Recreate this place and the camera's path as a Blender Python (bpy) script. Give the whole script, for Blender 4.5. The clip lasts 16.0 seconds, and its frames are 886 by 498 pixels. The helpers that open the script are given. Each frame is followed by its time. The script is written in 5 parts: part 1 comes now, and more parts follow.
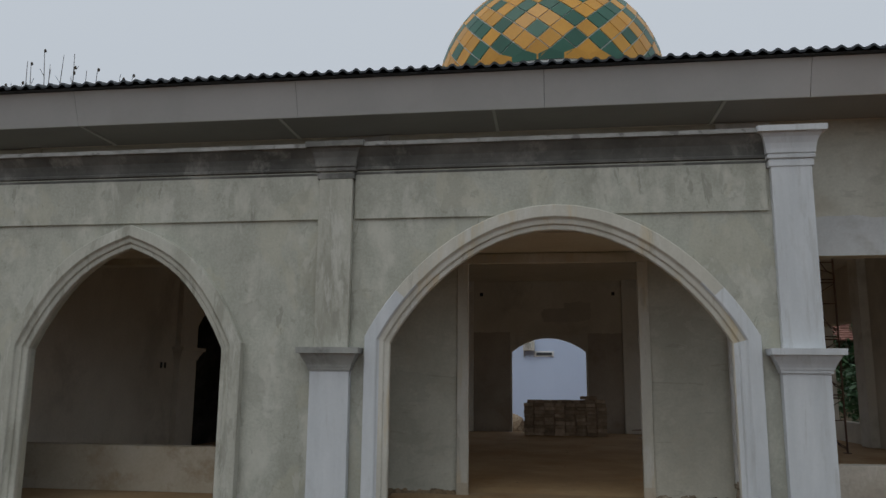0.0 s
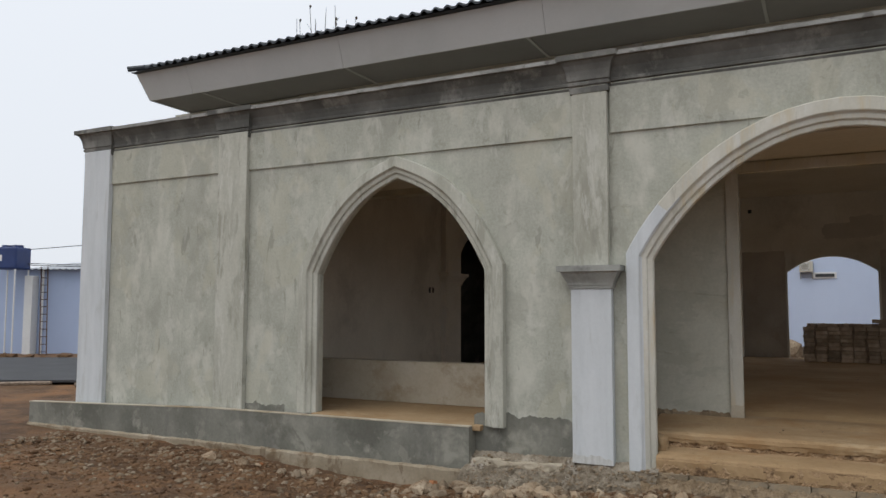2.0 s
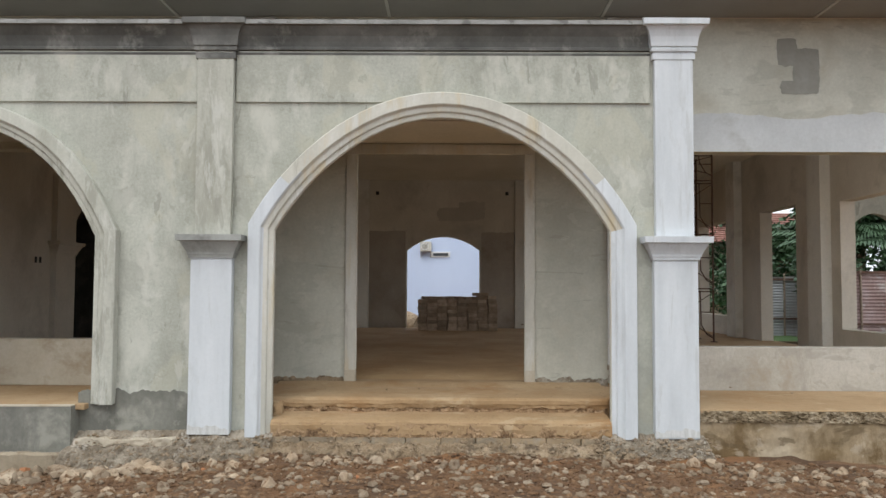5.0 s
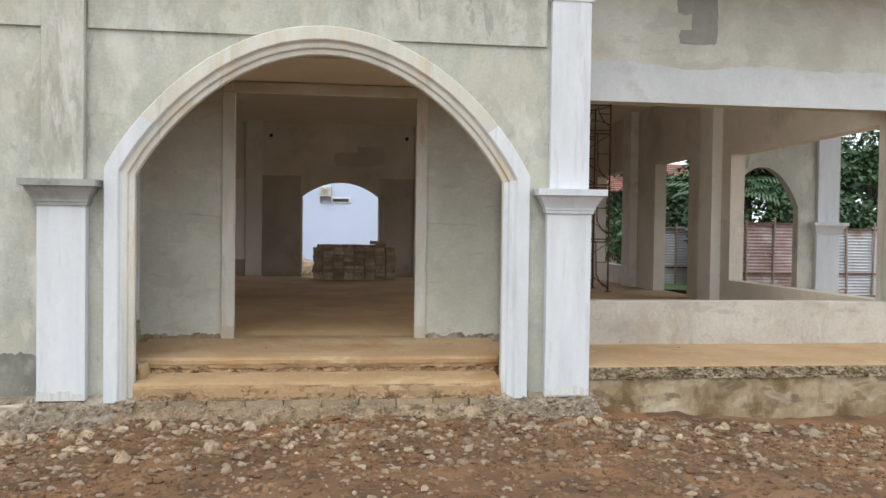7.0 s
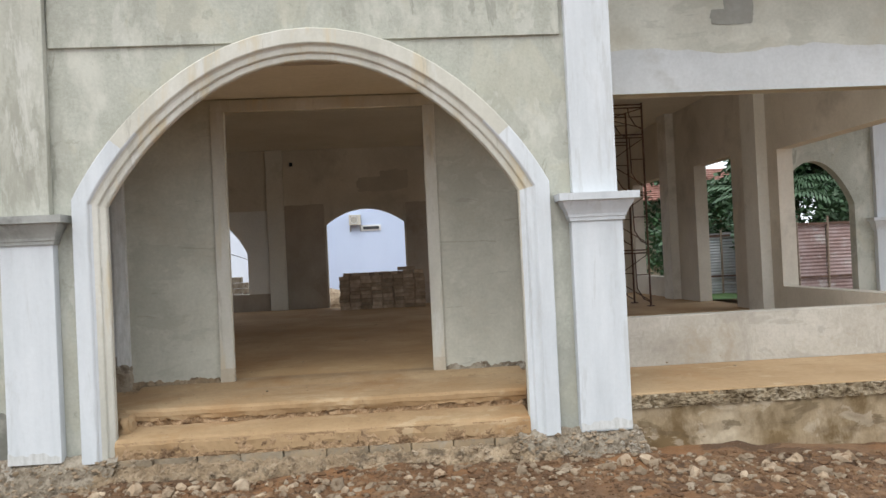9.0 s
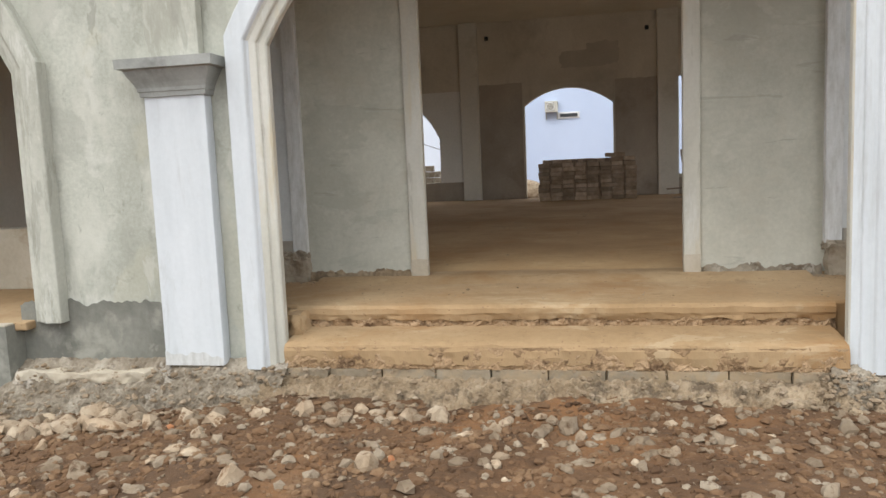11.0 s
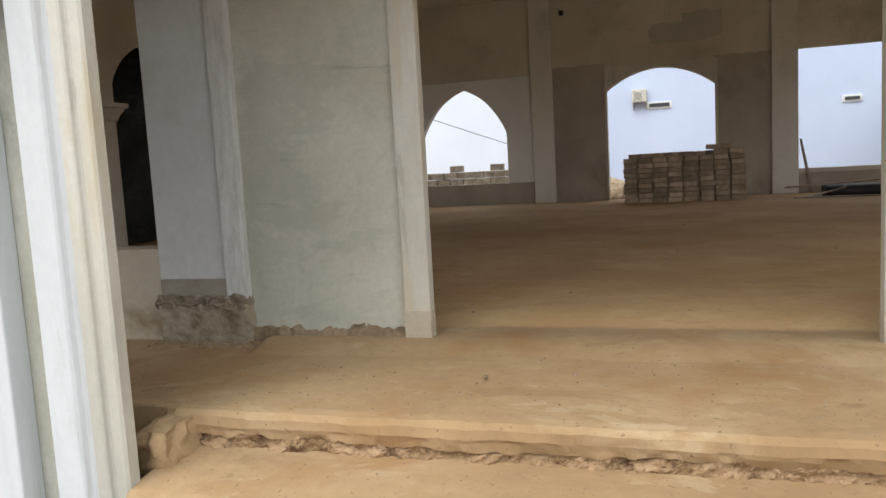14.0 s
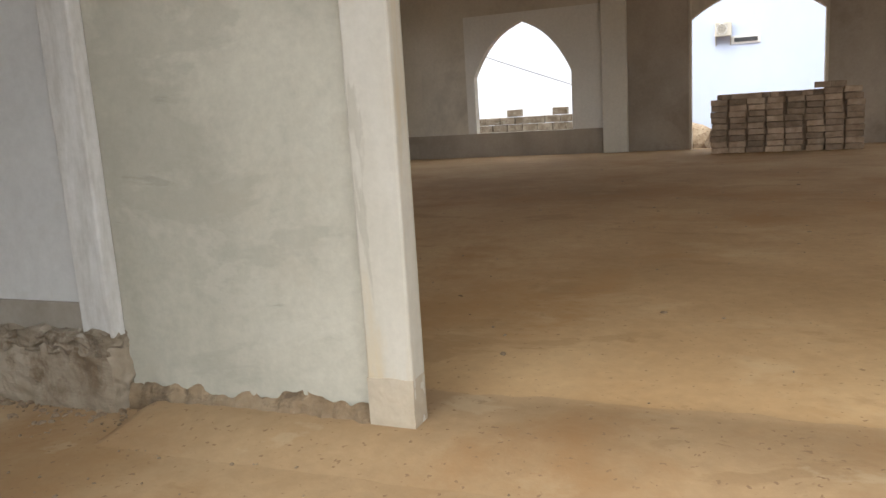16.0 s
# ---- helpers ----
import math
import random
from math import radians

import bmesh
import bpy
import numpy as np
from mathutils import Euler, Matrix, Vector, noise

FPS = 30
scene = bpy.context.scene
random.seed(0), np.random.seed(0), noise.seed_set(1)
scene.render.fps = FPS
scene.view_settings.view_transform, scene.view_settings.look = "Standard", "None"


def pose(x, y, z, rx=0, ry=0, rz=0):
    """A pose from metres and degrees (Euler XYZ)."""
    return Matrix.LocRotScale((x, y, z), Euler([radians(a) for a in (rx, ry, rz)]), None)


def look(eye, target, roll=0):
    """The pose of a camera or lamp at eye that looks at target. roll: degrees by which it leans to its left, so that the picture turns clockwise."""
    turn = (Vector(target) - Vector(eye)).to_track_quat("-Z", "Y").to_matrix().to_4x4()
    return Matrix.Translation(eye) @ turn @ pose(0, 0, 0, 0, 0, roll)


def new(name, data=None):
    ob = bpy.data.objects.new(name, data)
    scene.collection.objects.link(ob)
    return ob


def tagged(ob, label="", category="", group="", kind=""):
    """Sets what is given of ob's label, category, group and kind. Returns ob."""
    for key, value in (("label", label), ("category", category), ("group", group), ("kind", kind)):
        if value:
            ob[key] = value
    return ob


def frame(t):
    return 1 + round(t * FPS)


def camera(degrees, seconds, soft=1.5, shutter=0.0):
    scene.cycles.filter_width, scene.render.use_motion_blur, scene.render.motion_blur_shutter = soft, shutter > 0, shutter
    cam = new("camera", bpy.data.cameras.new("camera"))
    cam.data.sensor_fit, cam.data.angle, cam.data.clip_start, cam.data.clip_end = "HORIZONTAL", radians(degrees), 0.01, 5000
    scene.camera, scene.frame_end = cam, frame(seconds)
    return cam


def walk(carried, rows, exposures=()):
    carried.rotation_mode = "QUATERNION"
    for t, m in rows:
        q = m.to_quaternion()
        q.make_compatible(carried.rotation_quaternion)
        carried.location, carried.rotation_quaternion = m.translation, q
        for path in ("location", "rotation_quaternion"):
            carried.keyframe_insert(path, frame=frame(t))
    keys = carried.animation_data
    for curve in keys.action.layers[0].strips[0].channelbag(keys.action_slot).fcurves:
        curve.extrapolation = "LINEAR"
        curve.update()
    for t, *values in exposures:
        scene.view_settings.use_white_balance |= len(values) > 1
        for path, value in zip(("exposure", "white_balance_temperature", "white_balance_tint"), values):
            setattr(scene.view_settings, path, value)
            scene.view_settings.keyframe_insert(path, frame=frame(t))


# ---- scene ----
cam = camera(60.4, 16.0)
PATH = [
    (0, (-0.031, -9.044, 1.895), (-0.304, -7.093, 2.238), 0.5),
    (0.5, (-0.01, -9.086, 1.83), (-0.452, -7.164, 2.165), 1.4),
    (1, (-0.052, -8.995, 1.801), (-0.695, -7.119, 2.061), 1.7),
    (1.5, (-0.098, -8.943, 1.781), (-0.912, -7.125, 1.962), 0.6),
    (2, (-0.128, -8.926, 1.782), (-1.03, -7.148, 1.937), 0.1),
    (2.5, (-0.124, -8.939, 1.779), (-1.036, -7.166, 1.934), 0.1),
    (3, (-0.106, -8.955, 1.779), (-0.977, -7.16, 1.923), 0.6),
    (3.5, (-0.07, -9.016, 1.77), (-0.804, -7.16, 1.907), -0.1),
    (4, (-0.076, -9.033, 1.752), (-0.61, -7.111, 1.902), -0.4),
    (4.5, (0.009, -8.953, 1.727), (-0.228, -6.971, 1.855), -0.2),
    (5, (0.13, -8.96, 1.704), (0.114, -6.963, 1.801), 0.3),
    (7.5, (0.551, -8.191, 1.839), (0.785, -6.206, 1.784), 0.8),
    (8, (0.724, -7.963, 1.873), (0.917, -5.973, 1.933), 0.2),
    (8.5, (0.706, -7.68, 1.822), (0.847, -5.688, 1.935), -1.8),
    (9, (0.779, -7.434, 1.732), (0.906, -5.438, 1.752), -2.7),
    (9.5, (0.806, -7.008, 1.626), (0.793, -5.012, 1.492), -1.1),
    (10, (0.646, -6.45, 1.525), (0.426, -4.476, 1.29), -0.2),
    (12.5, (0.181, -3.972, 1.378), (-0.251, -2.03, 1.168), -2.5),
    (13, (0.209, -3.524, 1.322), (-0.266, -1.587, 1.173), -1.7),
    (13.5, (0.213, -2.997, 1.372), (-0.321, -1.072, 1.274), -2.6),
    (14, (0.211, -2.492, 1.372), (-0.374, -0.592, 1.155), -3.2),
    (14.5, (0.049, -1.932, 1.322), (-0.485, -0.014, 1.131), -2.2),
    (15, (-0.101, -1.514, 1.355), (-0.773, 0.352, 1.097), -5.1),
    (15.5, (-0.172, -0.88, 1.277), (-0.976, 0.924, 0.959), -4.8),
    (16, (-0.19, -0.428, 1.357), (-0.932, 1.397, 1.007), -3.5),
]
import itertools

EXPOSURES = [(0.0, -1.0, 6250, 7), (0.5, -0.80, 6300, 7), (1.0, -0.72, 6400, 8), (1.5, -0.4, 6500, 9), (2.0, -0.33, 6500, 9), (3.0, -0.35, 6600, 9), (3.5, -0.2, 6580, 9), (4.0, -0.17, 6550, 8), (4.5, -0.03, 6450, 8), (5.0, 0.34, 6400, 8),
             (7.5, 0.57, 6420, 8), (9.0, 0.56, 6400, 8), (10.0, 0.67, 6500, 8), (12.5, 0.67, 6550, 8), (14.0, 0.8, 6650, 8), (15.0, 1.16, 6750, 9), (16.0, 1.33, 6750, 9)]
walk(cam, [(t, look(eye, target, roll)) for t, eye, target, roll in PATH], EXPOSURES)

# ---- light: a white overcast sky and a weak wide sun ----
world = bpy.data.worlds.new("overcast_sky")
scene.world = world
world.use_nodes = True
wn, wl = world.node_tree.nodes, world.node_tree.links
wn.clear()
sky = wn.new("ShaderNodeTexSky")
sky.sky_type, sky.sun_disc = "NISHITA", False
sky.sun_elevation, sky.sun_rotation = radians(58), radians(200)
sky.air_density, sky.dust_density, sky.ozone_density = 1.0, 6.0, 1.0
veil = wn.new("ShaderNodeMix")
veil.data_type = "RGBA"
veil.inputs[0].default_value = 0.86
lift = wn.new("ShaderNodeMix")
lift.data_type = "RGBA"
lift.inputs[6].default_value, lift.inputs[7].default_value = (11.2, 11.7, 12.6, 1), (13.2, 13.7, 14.5, 1)
coord, axes = wn.new("ShaderNodeTexCoord"), wn.new("ShaderNodeSeparateXYZ")
wl.new(coord.outputs["Generated"], axes.inputs[0])
wl.new(axes.outputs[2], lift.inputs[0])
wl.new(lift.outputs[2], veil.inputs[7])
wl.new(sky.outputs[0], veil.inputs[6])
bg = wn.new("ShaderNodeBackground")
bg.inputs[1].default_value = 0.1
wout = wn.new("ShaderNodeOutputWorld")
wl.new(veil.outputs[2], bg.inputs[0])
wl.new(bg.outputs[0], wout.inputs[0])
sun_data = bpy.data.lights.new("sun", "SUN")
sun_data.energy, sun_data.angle, sun_data.color = 0.9, radians(35), (1.0, 0.985, 0.955)
sun = new("sun", sun_data)
sun.matrix_world = look((-6, -14, 26), (0, 0, 0))


# area lamps added in the open front bay and the doorway to brighten the hall
for lx, lz, lw, lh, watts in ((5.3, 2.28, 4.4, 2.6, 36.0), (0.01, 2.0, 2.2, 3.0, 8.0)):
    bay = bpy.data.lights.new("bay_fill", "AREA")
    bay.shape, bay.size, bay.size_y, bay.energy, bay.color = "RECTANGLE", lw, lh, watts, (1.0, 0.985, 0.96)
    new("bay_fill", bay).matrix_world = look((lx, 1.92, lz), (lx, 6.0, lz))

# ---- materials ----
def ramp_between(nt, fac, stops):
    r = nt.nodes.new("ShaderNodeValToRGB")
    while len(r.color_ramp.elements) < len(stops):
        r.color_ramp.elements.new(0.5)
    for e, (p, c) in zip(r.color_ramp.elements, stops):
        e.position, e.color = p, (*c, 1)
    nt.links.new(fac, r.inputs[0])
    return r.outputs[0]


def mixed(nt, fac, a, b, mode="MIX"):
    m = nt.nodes.new("ShaderNodeMix")
    m.data_type, m.blend_type = "RGBA", mode
    for sock, v in ((m.inputs[0], fac), (m.inputs[6], a), (m.inputs[7], b)):
        if isinstance(v, (int, float)):
            sock.default_value = v
        elif isinstance(v, tuple):
            sock.default_value = (*v, 1)
        else:
            nt.links.new(v, sock)
    return m.outputs[2]


def noise_of(nt, vec, scale, detail=5.0, rough=0.6, dist=0.0):
    n = nt.nodes.new("ShaderNodeTexNoise")
    n.inputs["Scale"].default_value, n.inputs["Detail"].default_value = scale, detail
    n.inputs["Roughness"].default_value, n.inputs["Distortion"].default_value = rough, dist
    nt.links.new(vec, n.inputs["Vector"])
    return n.outputs[0]


def surface(name, tones, scale=1.0, stretch=(1, 1, 1), rough=0.85, bump=0.3, fine=40.0, stain=None, stain_at=(0.52, 0.68), stain_scale=0.9,
            stain_stretch=(1, 1, 1), metal=0.0, vary=0.0, bump_size=0.01, speck=None, speck_scale=60.0, grit=0.3, streak=None, streak_at=(0.56, 0.64), streak_scale=1.0, streak_stretch=(2.4, 2.4, 0.5), patches=()):
    """Tones mixed by broad and fine noise, an optional second stain colour, grain and relief."""
    m = bpy.data.materials.new(name)
    m.use_nodes = True
    nt = m.node_tree
    b = nt.nodes["Principled BSDF"]
    geo = nt.nodes.new("ShaderNodeNewGeometry")
    def stretched(k):
        mp = nt.nodes.new("ShaderNodeMapping")
        mp.inputs["Scale"].default_value = k
        nt.links.new(geo.outputs["Position"], mp.inputs["Vector"])
        return mp.outputs[0]
    broad = noise_of(nt, stretched(stretch), scale, 6, 0.62, 0.1)
    n = len(tones)
    col = ramp_between(nt, broad, [(0.32 + 0.36 * i / max(1, n - 1), c) for i, c in enumerate(tones)])
    grain = noise_of(nt, stretched((1, 1, 1)), fine, 4, 0.7)
    shade = ramp_between(nt, grain, [(0.25, (0.72, 0.72, 0.72)), (0.75, (1.18, 1.18, 1.18))])
    col = mixed(nt, grit, col, mixed(nt, 1.0, col, shade, "MULTIPLY"))
    if stain:
        s = noise_of(nt, stretched(stain_stretch), stain_scale, 7, 0.66, 0.15)
        mask = ramp_between(nt, s, [(stain_at[0], (0, 0, 0)), (stain_at[1], (1, 1, 1))])
        col = mixed(nt, mask, col, stain)
    if streak:
        s = noise_of(nt, stretched(streak_stretch), streak_scale, 8, 0.72, 0.3)
        mask = ramp_between(nt, s, [(streak_at[0], (0, 0, 0)), (streak_at[1], (0.55, 0.55, 0.55))])
        col = mixed(nt, mask, col, streak)
    for tone, size, spread, edge, amount in patches:
        s = noise_of(nt, stretched(spread), size, 9, 0.60, 0.45)
        mask = ramp_between(nt, s, [(edge, (0, 0, 0)), (edge + 0.035, (amount,) * 3), (min(0.99, edge + 0.22), (amount * 0.35,) * 3)])
        col = mixed(nt, mask, col, tone)
    if speck:
        s = noise_of(nt, stretched((1, 1, 1)), speck_scale, 2, 0.5)
        mask = ramp_between(nt, s, [(0.66, (0, 0, 0)), (0.72, (1, 1, 1))])
        col = mixed(nt, mask, col, speck)
    if vary:
        info = nt.nodes.new("ShaderNodeObjectInfo")
        v = ramp_between(nt, info.outputs["Random"], [(0.0, (1 - vary,) * 3), (1.0, (1 + vary,) * 3)])
        col = mixed(nt, 1.0, col, v, "MULTIPLY")
    nt.links.new(col, b.inputs["Base Color"])
    b.inputs["Roughness"].default_value, b.inputs["Metallic"].default_value = rough, metal
    if bump:
        h = mixed(nt, 0.5, grain, broad)
        bp = nt.nodes.new("ShaderNodeBump")
        bp.inputs["Strength"].default_value, bp.inputs["Distance"].default_value = bump, bump_size
        nt.links.new(h, bp.inputs["Height"])
        nt.links.new(bp.outputs[0], b.inputs["Normal"])
    return m


PLASTER = surface("bare_cement_plaster", [(0.338, 0.340, 0.284), (0.422, 0.425, 0.363), (0.499, 0.502, 0.433)], 1.5, (1, 1, 0.7), 0.9, 0.5, 30,
                  (0.525, 0.520, 0.452), (0.50, 0.64), 2.1, (1, 1, 0.6), grit=0.62, streak=(0.294, 0.294, 0.244), streak_at=(0.57, 0.72), streak_scale=1.1, streak_stretch=(2.2, 2.2, 0.55),
                  patches=(((0.46, 0.44, 0.34), 0.9, (1.3, 1, 0.9), 0.54, 0.4), ((0.315, 0.312, 0.265), 1.15, (1.2, 1, 0.8), 0.555, 0.42), ((0.588, 0.584, 0.525), 1.7, (1.5, 1, 0.7), 0.60, 0.38), ((0.236, 0.236, 0.194), 2.6, (2.0, 1, 0.5), 0.635, 0.6), ((0.263, 0.263, 0.215), 6.5, (1, 1, 0.8), 0.615, 0.4)))
# dark plinth render; its dark tone also stands in for shade in the side passage
PLASTER_DARK = surface("damp_and_shade_render", [(0.125, 0.123, 0.102), (0.188, 0.185, 0.156), (0.25, 0.245, 0.208)], 1.4, (1, 1, 0.8), 0.9, 0.35, 22,
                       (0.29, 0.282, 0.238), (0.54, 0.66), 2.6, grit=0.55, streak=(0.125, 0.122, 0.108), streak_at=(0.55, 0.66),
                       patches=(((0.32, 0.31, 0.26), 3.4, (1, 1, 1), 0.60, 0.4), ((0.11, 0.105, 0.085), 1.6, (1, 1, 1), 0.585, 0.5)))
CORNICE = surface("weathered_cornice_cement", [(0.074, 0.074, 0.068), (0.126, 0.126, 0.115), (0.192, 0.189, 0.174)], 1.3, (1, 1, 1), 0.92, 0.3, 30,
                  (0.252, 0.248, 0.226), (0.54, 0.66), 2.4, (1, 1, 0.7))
CORNICE_LIP = surface("flaking_white_cornice_lip", [(0.170, 0.167, 0.153), (0.246, 0.241, 0.225), (0.315, 0.309, 0.293)], 3.0, (1, 1, 1), 0.9, 0.4, 40,
                      (0.136, 0.128, 0.119), (0.55, 0.6), 5.0)
PILASTER = surface("pale_cement_skim", [(0.38, 0.375, 0.315), (0.46, 0.455, 0.39), (0.53, 0.525, 0.46)], 1.8, (1.6, 1.6, 0.35), 0.88, 0.25, 30,
                   (0.33, 0.325, 0.27), (0.54, 0.62), 2.6, (1.8, 1.8, 0.45), grit=0.4, streak=(0.59, 0.585, 0.53), streak_at=(0.56, 0.62), streak_scale=2.0,
                   patches=(((0.27, 0.265, 0.22), 2.4, (1.8, 1.8, 0.5), 0.60, 0.5),))
WHITE = surface("chalky_white_primer", [(0.514, 0.537, 0.551), (0.573, 0.596, 0.610), (0.623, 0.642, 0.655)], 2.2, (2, 2, 0.3), 0.8, 0.12, 30,
                (0.455, 0.464, 0.460), (0.58, 0.74), 2.6, (2.2, 2.2, 0.25), grit=0.15, streak=(0.391, 0.396, 0.373), streak_at=(0.60, 0.74), streak_scale=1.7,
                patches=(((0.437, 0.441, 0.428), 3.0, (3, 3, 0.3), 0.60, 0.4),))
WHITE_SCUFF = surface("scuffed_primer", [(0.46, 0.455, 0.43), (0.55, 0.55, 0.53), (0.62, 0.62, 0.61)], 8.0, (3, 3, 0.6), 0.88, 0.3, 40)
CREAM = surface("stained_cream_skim", [(0.437, 0.423, 0.366), (0.522, 0.503, 0.432), (0.589, 0.570, 0.508)], 1.8, (1.5, 1.5, 0.45), 0.86, 0.2, 30,
                (0.522, 0.451, 0.318), (0.54, 0.66), 2.0, (2, 2, 0.3), grit=0.25, streak=(0.627, 0.627, 0.598), streak_at=(0.56, 0.66), streak_scale=1.4,
                patches=(((0.342, 0.318, 0.257), 3.0, (2.5, 2.5, 0.4), 0.62, 0.45),))
INNER = surface("grey_green_plaster", [(0.400, 0.389, 0.324), (0.497, 0.486, 0.410), (0.583, 0.572, 0.491)], 0.9, (1, 1, 0.9), 0.9, 0.2, 24,
                (0.432, 0.400, 0.319), (0.52, 0.68), 1.2, grit=0.4, streak=(0.389, 0.378, 0.324), streak_at=(0.56, 0.70), streak_scale=1.1, streak_stretch=(0.8, 0.8, 2.4),
                patches=(((0.356, 0.346, 0.286), 1.3, (0.8, 0.8, 1.9), 0.57, 0.42), ((0.616, 0.605, 0.529), 1.9, (1, 1, 1.8), 0.60, 0.22), ((0.292, 0.281, 0.232), 3.0, (0.5, 0.5, 3.2), 0.645, 0.5)))
HALL = surface("hall_cement_plaster", [(0.49, 0.445, 0.37), (0.58, 0.53, 0.45), (0.65, 0.60, 0.515)], 0.5, (1, 1, 0.8), 0.92, 0.2, 18,
               (0.42, 0.38, 0.32), (0.54, 0.68), 0.6, streak=(0.38, 0.34, 0.28), streak_at=(0.58, 0.72), streak_scale=0.7)
HALL_PALE = surface("pale_patch_plaster", [(0.68, 0.665, 0.63), (0.75, 0.735, 0.70)], 0.8, (1, 1, 1), 0.9, 0.15, 20)
HALL_COLUMN = surface("hall_column_skim", [(0.60, 0.57, 0.505), (0.68, 0.65, 0.585)], 0.9, (1, 1, 0.5), 0.9, 0.15, 20, (0.50, 0.47, 0.405), (0.55, 0.7), 1.2)
BLUE_STREET = surface("faded_blue_wall_paint", [(0.38, 0.46, 0.64), (0.43, 0.51, 0.69)], 0.4, (1, 1, 0.6), 0.8, 0.06, 14, (0.35, 0.43, 0.59), (0.58, 0.75), 0.5, grit=0.06)
BLOCKWORK = surface("grey_concrete_block", [(0.19, 0.145, 0.095), (0.265, 0.215, 0.15), (0.33, 0.28, 0.21)], 5.0, (1, 1, 1), 0.95, 0.7, 40, (0.33, 0.245, 0.15), (0.46, 0.58), 4.0, vary=0.12)
GREY_CAP = surface("grey_moulded_cement", [(0.25, 0.255, 0.235), (0.33, 0.335, 0.31), (0.40, 0.40, 0.375)], 2.0, (1, 1, 0.7), 0.9, 0.25, 30, (0.20, 0.20, 0.185), (0.56, 0.7), 2.4)
BEAM_PATCH = surface("dark_render_patch", [(0.24, 0.235, 0.205), (0.31, 0.30, 0.265)], 3.0, (1, 1, 1), 0.9, 0.2, 20)
FOOT_MORTAR = surface("brown_mortar_foot", [(0.21, 0.165, 0.115), (0.30, 0.25, 0.185), (0.40, 0.35, 0.28)], 2.4, (1, 1, 1), 0.95, 0.6, 30,
                      (0.17, 0.125, 0.08), (0.53, 0.64), 4.0, bump_size=0.02)
BROWN_PLASTER = surface("dark_brown_plaster", [(0.287, 0.244, 0.201), (0.366, 0.317, 0.262), (0.439, 0.384, 0.323)], 0.7, (1, 1, 0.7), 0.92, 0.2, 20, (0.268, 0.226, 0.183), (0.54, 0.68), 0.9)
SMEAR = surface("damp_dark_smear", [(0.41, 0.37, 0.315), (0.48, 0.435, 0.375)], 1.6, (1, 1, 1), 0.9, 0.2, 20)
DUST = surface("dusty_orange_cement_floor", [(0.282, 0.180, 0.087), (0.361, 0.242, 0.128), (0.427, 0.304, 0.174)], 0.55, (1, 1, 1), 0.93, 0.45, 14,
               (0.308, 0.180, 0.079), (0.52, 0.66), 0.8, speck=(0.238, 0.150, 0.079), speck_scale=38.0, grit=0.45, streak=(0.458, 0.348, 0.211), streak_at=(0.55, 0.72), streak_scale=1.6, streak_stretch=(0.8, 1.3, 1),
               patches=(((0.255, 0.163, 0.079), 1.9, (0.7, 1.2, 1.5), 0.60, 0.45), ((0.475, 0.374, 0.240), 2.3, (0.8, 1.3, 1), 0.62, 0.4), ((0.202, 0.128, 0.062), 5.0, (1, 1, 1), 0.66, 0.5)))
# more orange than DUST, and lightened to make up for weak light in the hall
HALL_DUST = surface("lifted_orange_hall_dust", [(0.329, 0.205, 0.093), (0.414, 0.270, 0.132), (0.482, 0.338, 0.178)], 0.55, (1, 1, 1), 0.93, 0.45, 14,
                    (0.360, 0.211, 0.087), (0.52, 0.66), 0.8, speck=(0.270, 0.171, 0.087), speck_scale=38.0, grit=0.4, streak=(0.504, 0.378, 0.219), streak_at=(0.55, 0.72), streak_scale=1.6, streak_stretch=(0.8, 1.3, 1),
                    patches=(((0.297, 0.184, 0.083), 1.9, (0.7, 1.2, 1.5), 0.60, 0.45), ((0.270, 0.167, 0.075), 5.0, (1, 1, 1), 0.66, 0.5)))
ROUGH_DUST = surface("crumbling_dusty_riser", [(0.19, 0.115, 0.058), (0.32, 0.21, 0.115), (0.41, 0.285, 0.17)], 6.0, (1, 1, 1), 0.96, 0.8, 40, (0.12, 0.07, 0.035), (0.54, 0.64), 8.0, bump_size=0.02)
FOOTING = surface("dirty_cream_footing", [(0.25, 0.20, 0.135), (0.33, 0.275, 0.195), (0.41, 0.35, 0.265)], 1.8, (1, 1, 1), 0.93, 0.4, 26,
                  (0.19, 0.135, 0.08), (0.53, 0.64), 2.6, grit=0.5, patches=(((0.15, 0.105, 0.065), 4.0, (1, 1, 0.6), 0.60, 0.6),))
BAY_PARAPET = surface("grey_stained_parapet", [(0.36, 0.325, 0.27), (0.435, 0.40, 0.34), (0.50, 0.465, 0.405)], 1.1, (1, 1, 1), 0.9, 0.3, 26,
                      (0.33, 0.275, 0.20), (0.54, 0.68), 1.5, grit=0.5, streak=(0.28, 0.255, 0.215), streak_at=(0.56, 0.66), streak_scale=1.3, streak_stretch=(2.2, 2.2, 0.5),
                      patches=(((0.30, 0.275, 0.235), 1.4, (0.8, 1, 1.6), 0.57, 0.5), ((0.55, 0.52, 0.465), 2.6, (2, 1, 0.6), 0.62, 0.4)))
BLUE_SKIM = surface("pale_blue_grey_skim", [(0.46, 0.47, 0.465), (0.52, 0.53, 0.525), (0.57, 0.58, 0.575)], 1.3, (1, 1, 0.7), 0.88, 0.15, 26, (0.44, 0.44, 0.42), (0.55, 0.7), 1.8, grit=0.3)
